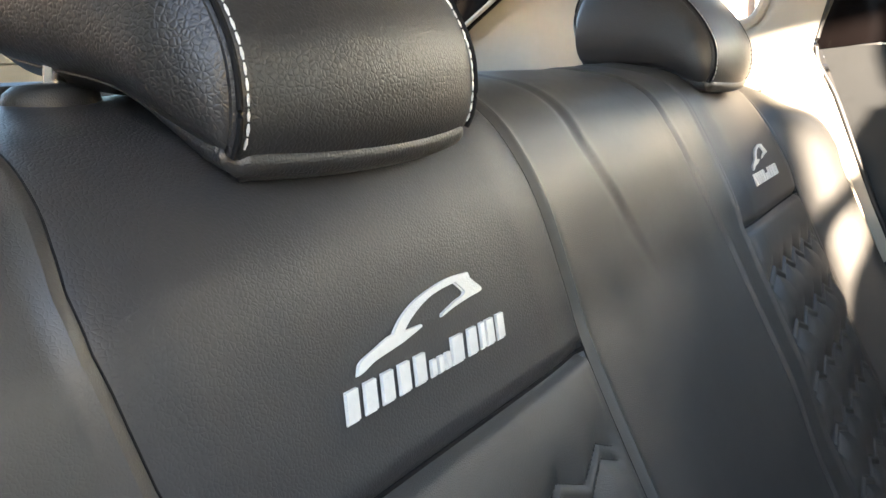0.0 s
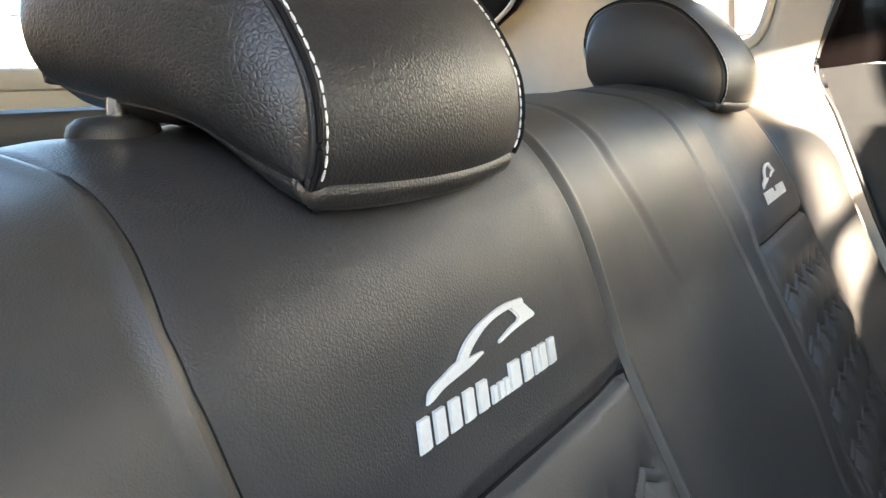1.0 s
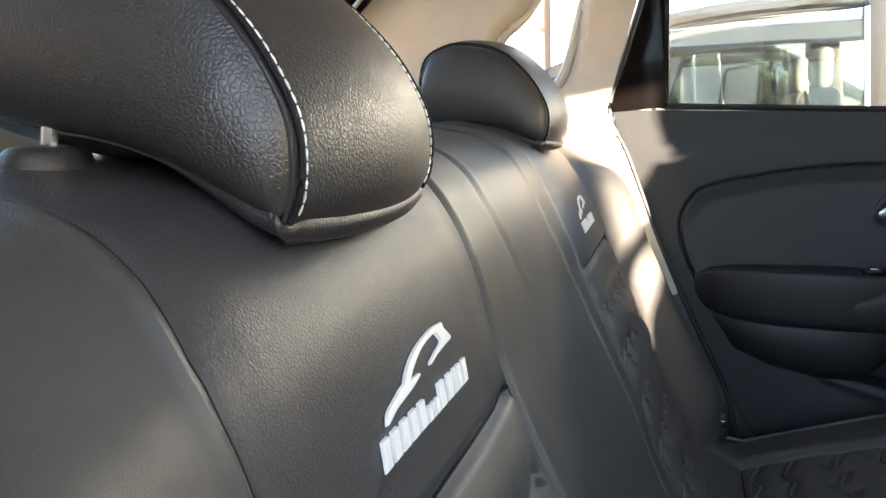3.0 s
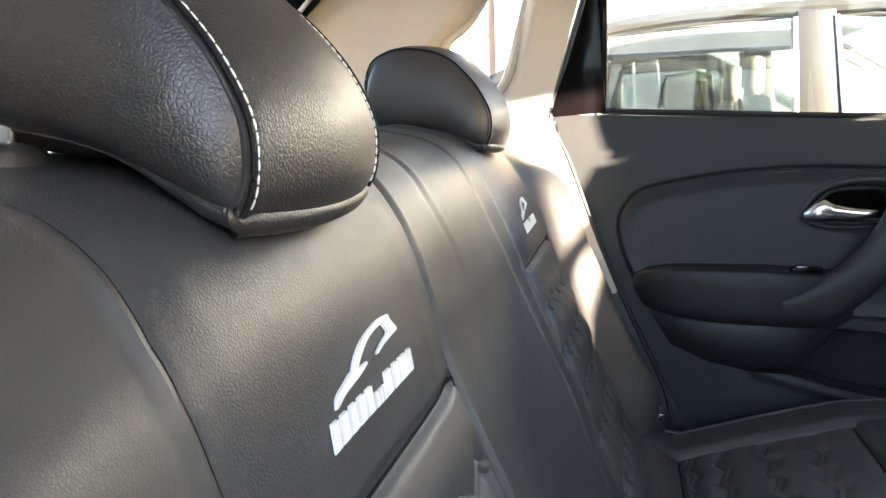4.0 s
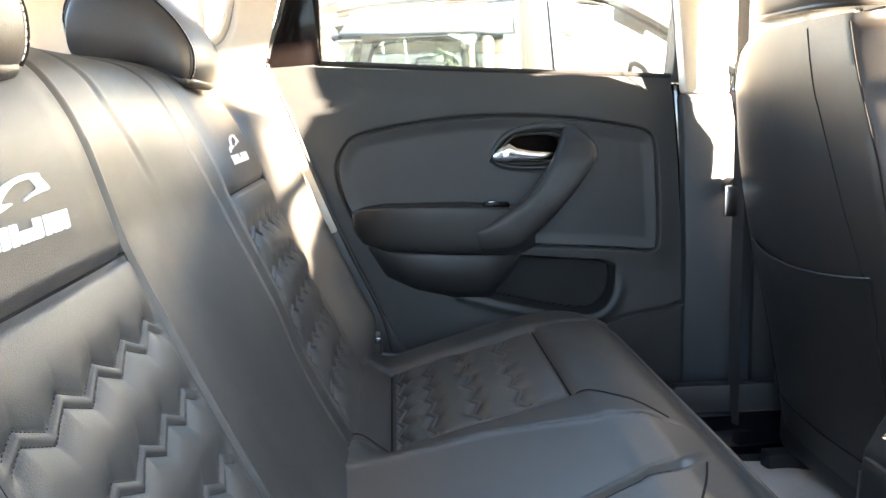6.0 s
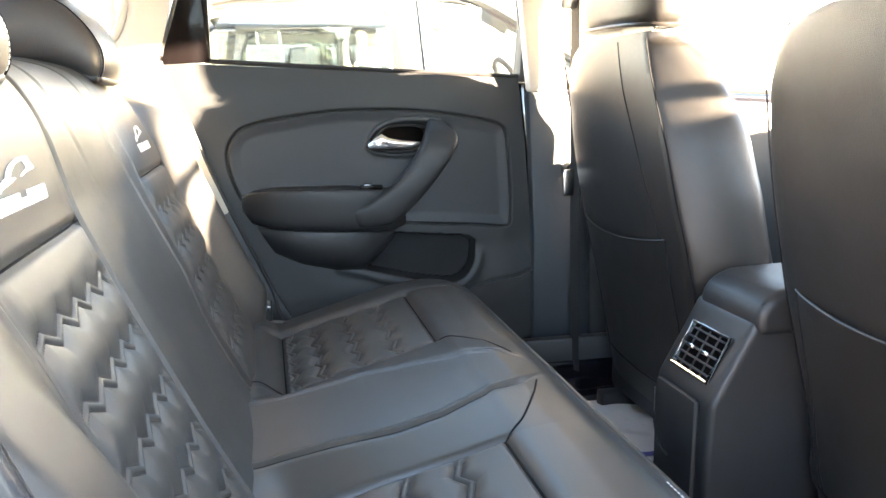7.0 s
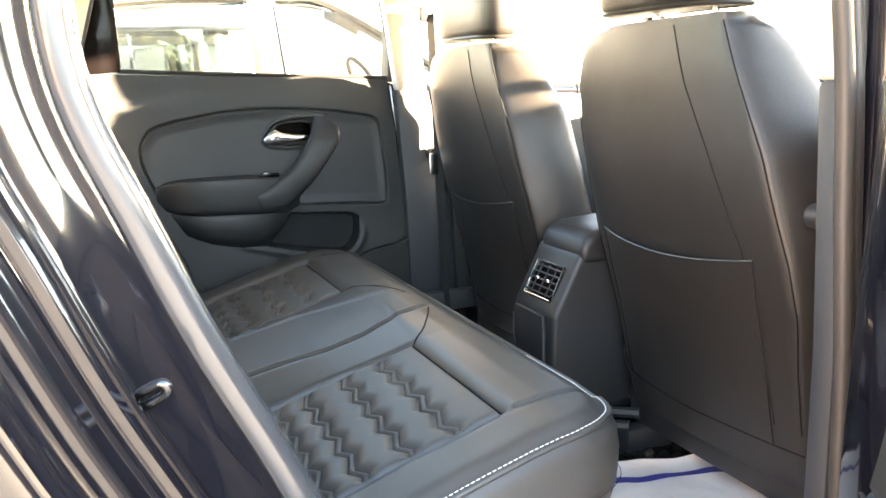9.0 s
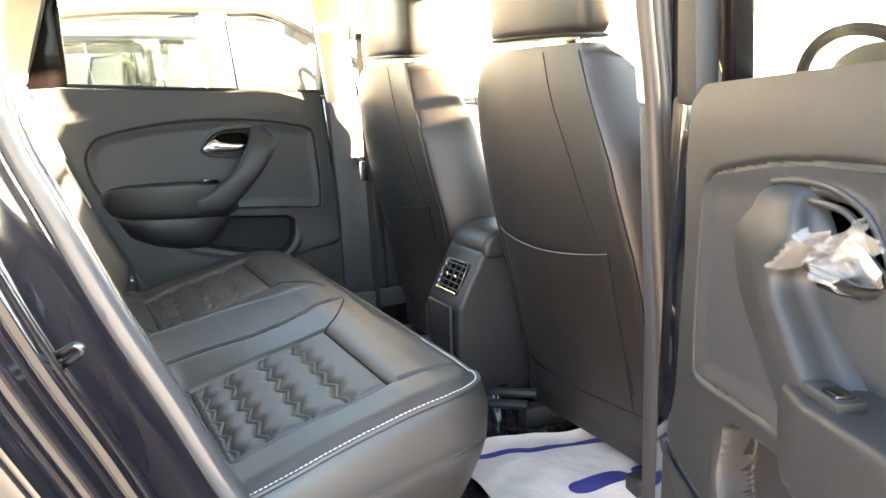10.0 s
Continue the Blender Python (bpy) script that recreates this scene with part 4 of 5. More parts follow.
seal_line = spline(SEAL, 140)
for sg, side in ((1, "left"), (-1, "right")):
    seal = thing(side + "_door_seal", "grey rubber door seal round the rear door opening", "door seal", "door seals")
    line = spline(SEAL[:12] + [(0.84, 0.238), (0.905, 0.255), (0.918, 0.34), (0.910, 0.60)] + SEAL[16:], 140) if sg < 0 else spline([(0.182, 1.40), (0.164, 1.335), (0.127, 1.207), (0.097, 1.11), (0.070, 1.016), (0.102, 0.939), (0.156, 0.789), (0.217, 0.646), (0.268, 0.533)] + SEAL[9:], 140)
    part("bulb", tube([(x, sg * (0.702 if sg < 0 else 0.681), z) for x, z in line[:92]], 0.0175 if sg < 0 else 0.0045, 12), RUBBER if sg < 0 else RUBBER_BLACK, seal)
    for dx, y, r in ((-0.026, 0.752, 0.011), (-0.006, 0.746, 0.012), (0.016, 0.738, 0.012)) if sg < 0 else ((0.0, 0.702, 0.015),):
        part("front_bulb", tube([(x + dx, sg * y, z) for x, z in line[91:]], r, 12), RUBBER_BROWN if sg < 0 else RUBBER_BLACK, seal, "matt ribbed rubber")
    frame_ob = thing("body_side_" + side, "glossy black painted body side with folded door jamb", "car body", kind="structure")
    jamb = [(0.010, 0.708), (0.018, 0.716), (0.034, 0.722), (0.060, 0.728), (0.066, 0.736), (0.068, 0.748), (0.076, 0.757), (0.086, 0.755), (0.093, 0.760), (0.097, 0.776), (0.104, 0.784), (0.114, 0.782), (0.121, 0.787), (0.126, 0.800), (0.138, 0.812), (0.155, 0.818), (0.19, 0.820)]
    rear_half = seal_line[:72]
    J = swept(rear_half, jamb if sg < 0 else jamb[:4], sg)
    part("jamb", slab(J, (0, sg * 0.004, 0)), PAINT, frame_ob, "glossy black folded jamb")
    for k in (5, 8, 10, 12, 14) if sg < 0 else ():
        part("jamb_bead", tube(J[::2, k] + (0, sg * 0.0015, 0), 0.0042 if k % 4 else 0.0055, 8), PAINT, frame_ob)
    # quarter panel behind the jamb
    edge = J[:, -1] if sg < 0 else J[J[:, 0, 2] < 1.0, -1]
    Q = np.array([[(e[0] * (1 - k) + (-0.72) * k, sg * (0.820 - 0.02 * k * k + 0.012 * math.sin(math.pi * k)), e[2]) for k in np.linspace(0, 1, 16)] for e in edge])
    part("quarter_panel", slab(Q, (0, -sg * 0.004, 0)), PAINT, frame_ob, "glossy black quarter panel")
    top = 0.325 if sg > 0 else 0.245
    part("sill", prism([(0.30, 0.15), (1.9, 0.15), (1.9, top), (0.42, top)], sg * 0.62, sg * 0.80, 0.012), PAINT, frame_ob, "black painted door sill")
    part("sill_tread", box(0.34, 0.96, sg * 0.69 - 0.04, sg * 0.69 + 0.04, 0.238, 0.256, 0.006), PLASTIC_BLACK, frame_ob)
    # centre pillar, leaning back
    lean = [(0.935, 0.28), (0.925, 0.60), (0.905, 0.95), (0.86, 1.42)] if sg > 0 else [(0.912, 0.28), (0.902, 0.60), (0.890, 0.95), (0.86, 1.42)]
    front_edge = [(1.05, 0.28), (1.02, 0.60), (0.962, 0.95), (0.905, 1.42)]
    outl = lean + front_edge[::-1]
    part("centre_pillar", prism(outl, sg * 0.690, sg * 0.775, 0.014), PAINT, frame_ob, "black painted centre pillar")
    back, out = (0.0, 0.0) if sg > 0 else (0.006, 0.026)
    part("pillar_trim_lower", prism([(0.880 + back, 0.30), (0.878 + back, 0.62), (0.860 + back, 0.955), (0.958, 0.955), (1.03 if sg > 0 else 0.965, 0.6), (1.06 if sg > 0 else 0.965, 0.30)], sg * (0.676 + out), sg * (0.712 + out), 0.010), PILLAR_GREY, frame_ob, "blue-grey lower pillar trim")
    part("sill_trim", box(0.845, 1.95, sg * 0.640 - 0.015, sg * 0.640 + 0.015, 0.18, 0.378 if sg > 0 else 0.255, 0.006), PLASTIC_BLACK, frame_ob, "black inner sill trim")
    # added block: stops sun leaking between the open door and the pillar
    if sg < 0:
        part("hinge_gap_block", box(0.905, 0.940, -0.880, -0.772, 0.30, 0.965, 0.006), RUBBER_BLACK, frame_ob, "black block added in the hinge gap against leaking sun")
    part("pillar_trim_upper", prism([(0.862 + back, 0.952), (0.845 + back, 1.10), (0.80 + back, 1.42), (0.90, 1.42), (0.935, 1.10), (0.955, 0.952)], sg * (0.670 + out), sg * (0.708 + out), 0.010), BEIGE, frame_ob, "beige upper pillar trim")
    # rear pillar trim with the small quarter light
    if sg > 0:
        outer = [(0.178, 1.40), (0.160, 1.335), (0.123, 1.207), (0.093, 1.11), (0.067, 1.017), (0.099, 0.939), (0.153, 0.789), (0.187, 0.705), (0.0, 0.60), (-0.50, 0.60), (-0.52, 1.05), (-0.36, 1.40)]
        light = spline([(-0.034, 1.058), (-0.004, 1.080), (0.020, 1.16), (0.045, 1.26), (0.06, 1.34), (0.03, 1.35), (-0.02, 1.262), (-0.062, 1.19), (-0.108, 1.150), (-0.125, 1.11), (-0.085, 1.07)], 60, closed=True)
        zz, xx = np.linspace(0.60, 1.42, 110), np.linspace(-0.56, 0.20, 110)
        Xg, Zg = np.meshgrid(xx, zz, indexing="ij")
        hole = sdf(light, Xg, Zg)
        Yg = 0.655 + 0.02 * step(1.0, 0.95, Zg) - 0.05 * step(1.05, 1.42, Zg) + 0.030 * step(0.020, -0.005, hole) - 0.03 * step(-0.2, -0.5, Xg)
        vs, fs = masked(Xg, Zg, Yg, np.maximum(sdf(outer, Xg, Zg), -hole))
        part("rear_pillar_trim", join((vs, fs), ([(a, b + 0.012, c) for a, b, c in vs], [f[::-1] for f in fs])), BEIGE, frame_ob, "beige rear pillar trim")
        part("quarter_light_rim", tube([(x, 0.668, z) for x, z in light], 0.009, 8, closed=True), BEIGE, frame_ob)
        qp = part("quarter_light_pane", prism([(x, z) for x, z in light], 0.700, 0.704), GLASS, frame_ob, smooth=False)
        qp.visible_shadow = False
        part("seal_carrier", prism([(0.150, 0.79), (0.215, 0.655), (0.27, 0.535), (0.31, 0.46), (0.36, 0.38), (0.20, 0.38), (0.10, 0.70)], 0.680, 0.694, 0.002), PLASTIC_BLACK, frame_ob, "dark lower seal carrier")
        part("lower_cloth", prism([(0.074, 0.965), (0.0, 0.965), (0.02, 0.80), (0.11, 0.70), (0.176, 0.70)], 0.645, 0.655, 0.003), BEIGE_GRAIN, frame_ob, "grained beige strip below the pillar trim")
    else:
        part("rear_pillar_trim", prism([(0.086, 1.40), (0.070, 1.20), (0.062, 1.02), (0.082, 0.92), (0.15, 0.72), (0.0, 0.60), (-0.50, 0.60), (-0.52, 1.05), (-0.36, 1.40)], -0.67, -0.645, 0.006), BEIGE, frame_ob, "beige rear pillar trim")

# striker on the near jamb
st = thing("door_striker", "bright steel door striker loop bolted to the black jamb", "striker")
tilt_s = pose(0.078, -0.742, 0.716, 0, -30, 0)
oval = [[(0.013 * k * math.copysign(abs(math.cos(a)) ** 0.8, math.cos(a)), d, 0.044 * k * math.copysign(abs(math.sin(a)) ** 0.8, math.sin(a))) for a in np.linspace(0, 2 * math.pi, 32, endpoint=False)] for k, d in ((1.0, 0.006), (1.0, -0.002), (0.90, -0.005), (0.80, -0.005), (0.74, -0.003))]
part("plate", moved(loft(oval), tilt_s), STEEL, st, "steel plate")
part("plate_rim", moved(tube([(0.0125 * math.copysign(abs(math.cos(a)) ** 0.8, math.cos(a)), -0.0035, 0.0430 * math.copysign(abs(math.sin(a)) ** 0.8, math.sin(a))) for a in np.linspace(0, 2 * math.pi, 40, endpoint=False)], 0.0019, 6, closed=True), tilt_s), PLASTIC_BLACK, st, "black moulded rim")
for dz in (-0.028, 0.028):
    part("bolt", moved(tube([(0, 0, dz), (0, -0.008, dz)], 0.0075, 12), tilt_s), STEEL, st)
part("loop", tube([(a - 0.012, b + 0.028, c - 0.007) for a, b, c in spline([(0.095, -0.760, 0.729), (0.110, -0.774, 0.740), (0.122, -0.784, 0.748), (0.128, -0.787, 0.746), (0.126, -0.784, 0.738), (0.114, -0.774, 0.729), (0.099, -0.760, 0.719)], 30)], 0.0043, 10), STEEL, st)

roof = tagged(part("roof", box(-0.40, 1.75, -0.64, 0.64, 1.425, 1.47, 0.02), PAINT), "glossy black car roof", "car roof", kind="structure")
lining = tagged(part("ceiling", box(-0.40, 1.75, -0.66, 0.66, 1.405, 1.42, 0.004), CLOTH_LINING), "pale cloth headliner under the roof", "headliner", kind="structure")
# unseen header, hung low to shade the upper rear pillar
part("shading_header", prism([(1.38, 1.408), (1.45, 1.372), (1.545, 1.290), (1.565, 1.290), (1.52, 1.38), (1.50, 1.408)], -0.62, 0.62, 0.006), CLOTH_LINING, lining, "unseen low header added above the windscreen as a sun stop")
fl = thing("floor", "black carpeted car floor with a raised tunnel", "car floor", kind="structure")
yy = np.linspace(-0.64, 0.64, 90)
xx = np.linspace(-0.7, 2.2, 60)
Xg, Yg = np.meshgrid(xx, yy, indexing="ij")
Zg = 0.205 + 0.085 * (1 - step(0.08, 0.16, np.abs(Yg))) + 0.10 * step(0.66, 0.55, Xg) + 0.035 * step(0.58, 0.64, np.abs(Yg))
part("carpet", slab(np.stack([Xg, Yg, Zg], -1), (0, 0, -0.06)), CARPET, fl, "black carpet")

# tailgate with heated rear window, shelf
tg = thing("tailgate", "beige-lined tailgate with a heated rear window", "tailgate", kind="structure")
part("lower_trim", prism([(-0.50, 0.45), (-0.56, 0.95), (-0.575, 1.062), (-0.545, 1.062), (-0.53, 0.95), (-0.47, 0.45)], -0.62, 0.62, 0.008), BEIGE, tg)
part("window_ledge", box(-0.585, -0.535, -0.60, 0.60, 1.040, 1.064, 0.008), BEIGE, tg, "pale window ledge")
for sg in (-1, 1):
    part("window_border", prism([(-0.555, 1.05), (-0.535, 1.05), (-0.375, 1.40), (-0.395, 1.40)], sg * 0.585, sg * 0.635, 0.004), GLOSS_BLACK, tg, "black glass border")
part("side_border", prism([(-0.56, 1.03), (-0.47, 1.095), (-0.387, 1.148), (-0.352, 1.189), (-0.318, 1.22), (-0.25, 1.29), (-0.16, 1.40), (-0.39, 1.41), (-0.55, 1.06)], 0.586, 0.598, 0.002), GLOSS_BLACK, tg, "black border beside the rear window")
part("border_edge", tube(spline([(-0.485, 0.584, 1.094), (-0.402, 0.584, 1.148), (-0.367, 0.584, 1.190), (-0.333, 0.584, 1.222), (-0.265, 0.584, 1.292)], 30), 0.004, 6), BEIGE, tg)
rp = part("pane", prism([(-0.562, 1.055), (-0.556, 1.055), (-0.390, 1.41), (-0.396, 1.41)], -0.62, 0.62), GLASS, tg, smooth=False)
rp.visible_shadow = False
for k in range(9):
    t = 0.06 + k * 0.1
    part("heating_wire", box(-0.5545 + 0.166 * t, -0.5535 + 0.166 * t, -0.58, 0.58, 1.055 + 0.355 * t, 1.0565 + 0.355 * t), RUBBER, tg, smooth=False)
sh = thing("parcel_shelf", "dark parcel shelf behind the rear seat", "shelf")
part("board", box(-0.52, -0.165, -0.60, 0.60, 0.955, 0.972, 0.006), PLASTIC, sh)
part("ridge", box(-0.50, -0.44, -0.56, 0.14, 0.972, 1.020, 0.012), PLASTIC_BLACK, sh, "black raised rim")

# ---- front seats ----
FB = spline([(1.024, 0.31), (1.012, 0.36), (0.995, 0.44), (0.974, 0.54), (0.955, 0.62), (0.938, 0.70), (0.922, 0.80), (0.912, 0.90), (0.906, 0.98), (0.906, 1.06)], 120)


def fb_x(z):
    return np.interp(z, FB[:, 1], FB[:, 0])


def fb_half(z):
    return np.interp(z, [0.36, 0.44, 0.60, 0.75, 0.88, 0.96, 1.0, 1.025, 1.043, 1.052], [0.250, 0.258, 0.270, 0.284, 0.300, 0.302, 0.293, 0.268, 0.218, 0.16])


def fb_edge(z):
    """Half width of the rear face up to the seam before the side facet."""
    return np.interp(z, [0.44, 0.54, 0.62, 0.70, 0.85, 0.95, 1.04], [0.240, 0.245, 0.256, 0.250, 0.215, 0.176, 0.142])


def seat_ring(z, n=72):
    """Outline of the front backrest at height z: rounded on one side, a facet behind the side bolster on the other."""
    w, x0, we = fb_half(z), fb_x(z), fb_edge(z)
    dep = np.interp(z, [0.36, 0.5, 0.9, 1.0, 1.052], [0.15, 0.18, 0.17, 0.145, 0.08])
    out = []
    for a in np.linspace(0, math.pi, n // 2 + 1):
        c, s = math.cos(a), math.sin(a)
        ex = 2.8 if c < 0 else 3.2
        r = (abs(c) ** ex + abs(s) ** ex) ** (-1 / ex)
        out.append((x0 + dep / 2 + r * c * dep / 2, r * s * w * (1 - (0.20 + 0.13 * step(0.86, 0.94, z) + 0.25 * step(0.94, 1.03, z)) * (0.5 + 0.5 * r * c)), z))
    wf = max(np.interp(z, [0.36, 0.50, 0.66, 0.78, 0.876, 0.93, 0.99, 1.03, 1.052], [0.275, 0.286, 0.289, 0.273, 0.247, 0.219, 0.188, 0.168, 0.135]), we + 0.008)
    df = np.interp(z, [0.36, 0.55, 0.66, 0.78, 0.876, 0.93, 0.99, 1.03, 1.052], [0.110, 0.118, 0.120, 0.127, 0.122, 0.115, 0.090, 0.056, 0.034])
    half = [(x0 + 0.008 * u ** 3, -we * u) for u in np.linspace(0.06, 0.98, 14)]
    half += [(x0 + 0.010 + (df - 0.010) * k, -wf + (wf - we) * (1 - k) ** 1.7) for k in np.linspace(0.04, 1, 11)]
    half += [(x0 + df + (max(dep, df + 0.02) - df) * math.sin(k * math.pi / 2) ** 0.7, -wf * math.cos(k * math.pi / 2) ** 0.5) for k in np.linspace(0.08, 0.96, n - 1 - n // 2 - 25)]
    return out + [(x, y, z) for x, y in half]


def on_back(y, z, lift=0.0):
    """A point on the rear face of a front backrest."""
    if y < 0:
        return (fb_x(z) + 0.008 * min(1.0, -y / fb_edge(z)) ** 3 - lift, y, z)
    w = fb_half(z)
    dep = np.interp(z, [0.36, 0.5, 0.9, 1.0, 1.052], [0.15, 0.18, 0.17, 0.145, 0.08])
    w *= 1 - 0.04 * min(1.0, (abs(y) / w) ** 2)
    u = min(abs(y) / w, 0.999)
    return (fb_x(z) + dep / 2 - dep / 2 * (1 - u ** 2.8) ** (1 / 2.8) - lift, y, z)


def front_seat(yc, name, label):
    fs = thing(name, label, "car seat", "front seats")
    fs.location = (0, yc, 0)
    zs = np.r_[np.linspace(0.325, 0.98, 36), np.linspace(0.99, 1.052, 12)]
    part("backrest", loft([seat_ring(z) for z in zs]), LEATHER_FRONT, fs, "dark leather backrest seen from behind")
    for ys in ([-0.190, -0.185, -0.175, -0.172, -0.115, -0.072, -0.046], [-0.239, -0.244, -0.255, -0.249, -0.214, -0.175, -0.141], [0.215, 0.225, 0.236, 0.250, 0.270, 0.276, 0.232]):
        pts = [on_back(float(np.interp(z, [0.44, 0.54, 0.62, 0.70, 0.85, 0.95, 1.04], ys)), z, 0.0001) for z in np.linspace(1.04, 0.43, 60)]
        part("seam", tube(pts, 0.0012, 5), THREAD_DARK, fs)
    part("lower_seam", tube([on_back(y, 0.382 + 0.05 * abs(y), 0.0002) for y in np.linspace(-0.24, 0.24, 40)], 0.0013, 5), THREAD_DARK, fs)
    # hanging pocket
    ys = np.linspace(-1, 1, 50)
    P = np.zeros((50, 26, 3))
    for i, u in enumerate(ys):
        zt = 0.676 + 0.018 * abs(u) ** 1.8 - 0.003 * u
        for j, k in enumerate(np.linspace(0, 1, 26)):
            z = zt + (0.392 - zt) * k
            w = np.interp(z, [0.39, 0.70], [0.184, 0.188])
            p = on_back(u * w, z, 0.0008 + (0.003 + 0.010 * (1 - k) ** 2) * (1 - u * u) * (1 - k ** 4))
            P[i, j] = p
    part("pocket", slab(P, (0.003, 0, 0)), LEATHER_FRONT, fs, "dark leather map pocket with a slack edge")
    part("pocket_hem", tube(P[:, 0], 0.0021, 6), LEATHER_FRONT, fs)
    for sg in (-1, 1):
        part("pocket_seam", tube(P[0 if sg < 0 else -1], 0.0013, 5), THREAD_DARK, fs)
    # headrest: cushion, hem, rods
    rings = []
    for z, wk, dk in ((1.066, 0.86, 0.80), (1.072, 0.95, 0.92), (1.085, 1.0, 1.0), (1.13, 1.0, 1.0), (1.19, 0.98, 0.98), (1.235, 0.93, 0.93), (1.262, 0.80, 0.78), (1.272, 0.55, 0.5)):
        rings.append([(0.955 + 0.055 * dk * math.copysign(abs(math.cos(a)) ** 0.7, math.cos(a)), 0.018 + 0.160 * wk * math.copysign(abs(math.sin(a)) ** 0.62, math.sin(a)), z) for a in np.linspace(0, 2 * math.pi, 56, endpoint=False)])
    hd = part("headrest", loft(rings), LEATHER_FRONT, fs, "dark leather front headrest")
    hem = [(0.955 + 0.052 * math.copysign(abs(math.cos(a)) ** 0.7, math.cos(a)), 0.018 + 0.152 * math.copysign(abs(math.sin(a)) ** 0.62, math.sin(a)), 1.069 + 0.004 * math.sin(a)) for a in np.linspace(0, 2 * math.pi, 70, endpoint=False)]
    part("hem", tube(hem, 0.0045, 6, closed=True), LEATHER_FRONT, hd)
    for sg in (-1, 1):
        part("headrest_rod", tube([(0.968, sg * 0.07, 1.03), (0.965, sg * 0.07, 1.09)], 0.006, 10), CHROME, fs)
    # cushion, base, side lever
    part("cushion", box(1.02, 1.50, -0.25, 0.25, 0.36, 0.50, 0.05, 4), LEATHER_FRONT, fs)
    part("base_cover", box(1.04, 1.45, -0.23, 0.23, 0.265, 0.37, 0.02), PLASTIC_BLACK, fs)
    for sg in (-1, 1):
        part("seat_rail", box(1.00, 1.45, sg * 0.19 - 0.02, sg * 0.19 + 0.02, 0.20, 0.27, 0.006), PLASTIC_BLACK, fs)
    part("fold_knob", moved(tube([(0, -0.016, 0), (0, 0.016, 0)], 0.017, 14), pose(0.955, 0.292 if yc > 0 else -0.292, 0.775)), PLASTIC_BLACK, fs, "black adjuster knob")
    return fs


front_seat(0.357, "left_front_seat", "dark leather front passenger seat with map pocket")
front_seat(-0.357, "right_front_seat", "dark leather driver seat with map pocket")

# ---- centre console with rear air vent ----
con = thing("centre_console", "black plastic centre console with a rear air vent", "console")
side = [(0.885, 0.225), (0.880, 0.42), (0.884, 0.500), (0.900, 0.530), (0.937, 0.598), (0.950, 0.625), (0.985, 0.640), (1.6, 0.60), (1.6, 0.225)]
part("body", prism(side, -0.092, 0.072, 0.012, 3), PLASTIC_BLACK, con)
part("armrest_lid", prism([(0.948, 0.600), (0.950, 0.640), (0.968, 0.660), (0.998, 0.672), (1.26, 0.680), (1.28, 0.60)], -0.098, 0.066, 0.016, 3), PLASTIC_BLACK, con, "black padded armrest lid")
slope = math.degrees(math.atan2(0.034, 0.062))
vent = part("air_vent", moved(prism([(-0.050, -0.036), (0.050, -0.036), (0.050, 0.036), (-0.050, 0.036)], -0.002, 0.002, 0.0, axis="y"), pose(0, 0, 0)), GLOSS_BLACK, con, "black rear air vent with chrome rim")
vent.matrix_basis = pose(0.9135, -0.013, 0.557) @ pose(0, 0, 0, 0, 28.7, 0) @ pose(0, 0, 0, 0, 0, 90)
vr = tube([(x, 0.004, z) for x, z in ((-0.051, -0.037), (0.051, -0.037), (0.051, 0.037), (-0.051, 0.037))], 0.0032, 6, closed=True)
part("chrome_rim", vr, CHROME, vent, "bright chrome rim")
for k in range(5):
    z = -0.028 + k * 0.014
    part("slat", box(-0.047, 0.047, 0.001, 0.006, z - 0.0016, z + 0.0016, 0.0006), PLASTIC_BLACK, vent)
for k in range(3):
    x = -0.028 + k * 0.028
    part("fin", box(x - 0.0012, x + 0.0012, 0.0005, 0.0042, -0.034, 0.034, 0.0005), PLASTIC_BLACK, vent)
for x in (-0.020, 0.020):
    part("thumb_tab", box(x - 0.010, x + 0.010, 0.004, 0.011, -0.003, 0.003, 0.0012), CHROME, vent)
part("lower_cover", prism([(-0.068, 0.30), (0.050, 0.30), (0.050, 0.500), (-0.068, 0.500)], 0.872, 0.884, 0.006, axis="x"), PLASTIC_BLACK, con)
part("cover_groove", tube([(0.870, y, z) for y, z in spline([(0.048, 0.48), (0.046, 0.43), (0.030, 0.395), (0.0, 0.385)], 20)], 0.0022, 5), PLASTIC, con)
for z, x in ((0.285, 0.90), (0.262, 0.875)):
    part("air_duct_rib", tube(spline([(x + 0.02, 0.02, z - 0.03), (x + 0.06, -0.08, z), (x + 0.14, -0.17, z + 0.010)], 20), 0.012, 8), PLASTIC, con)

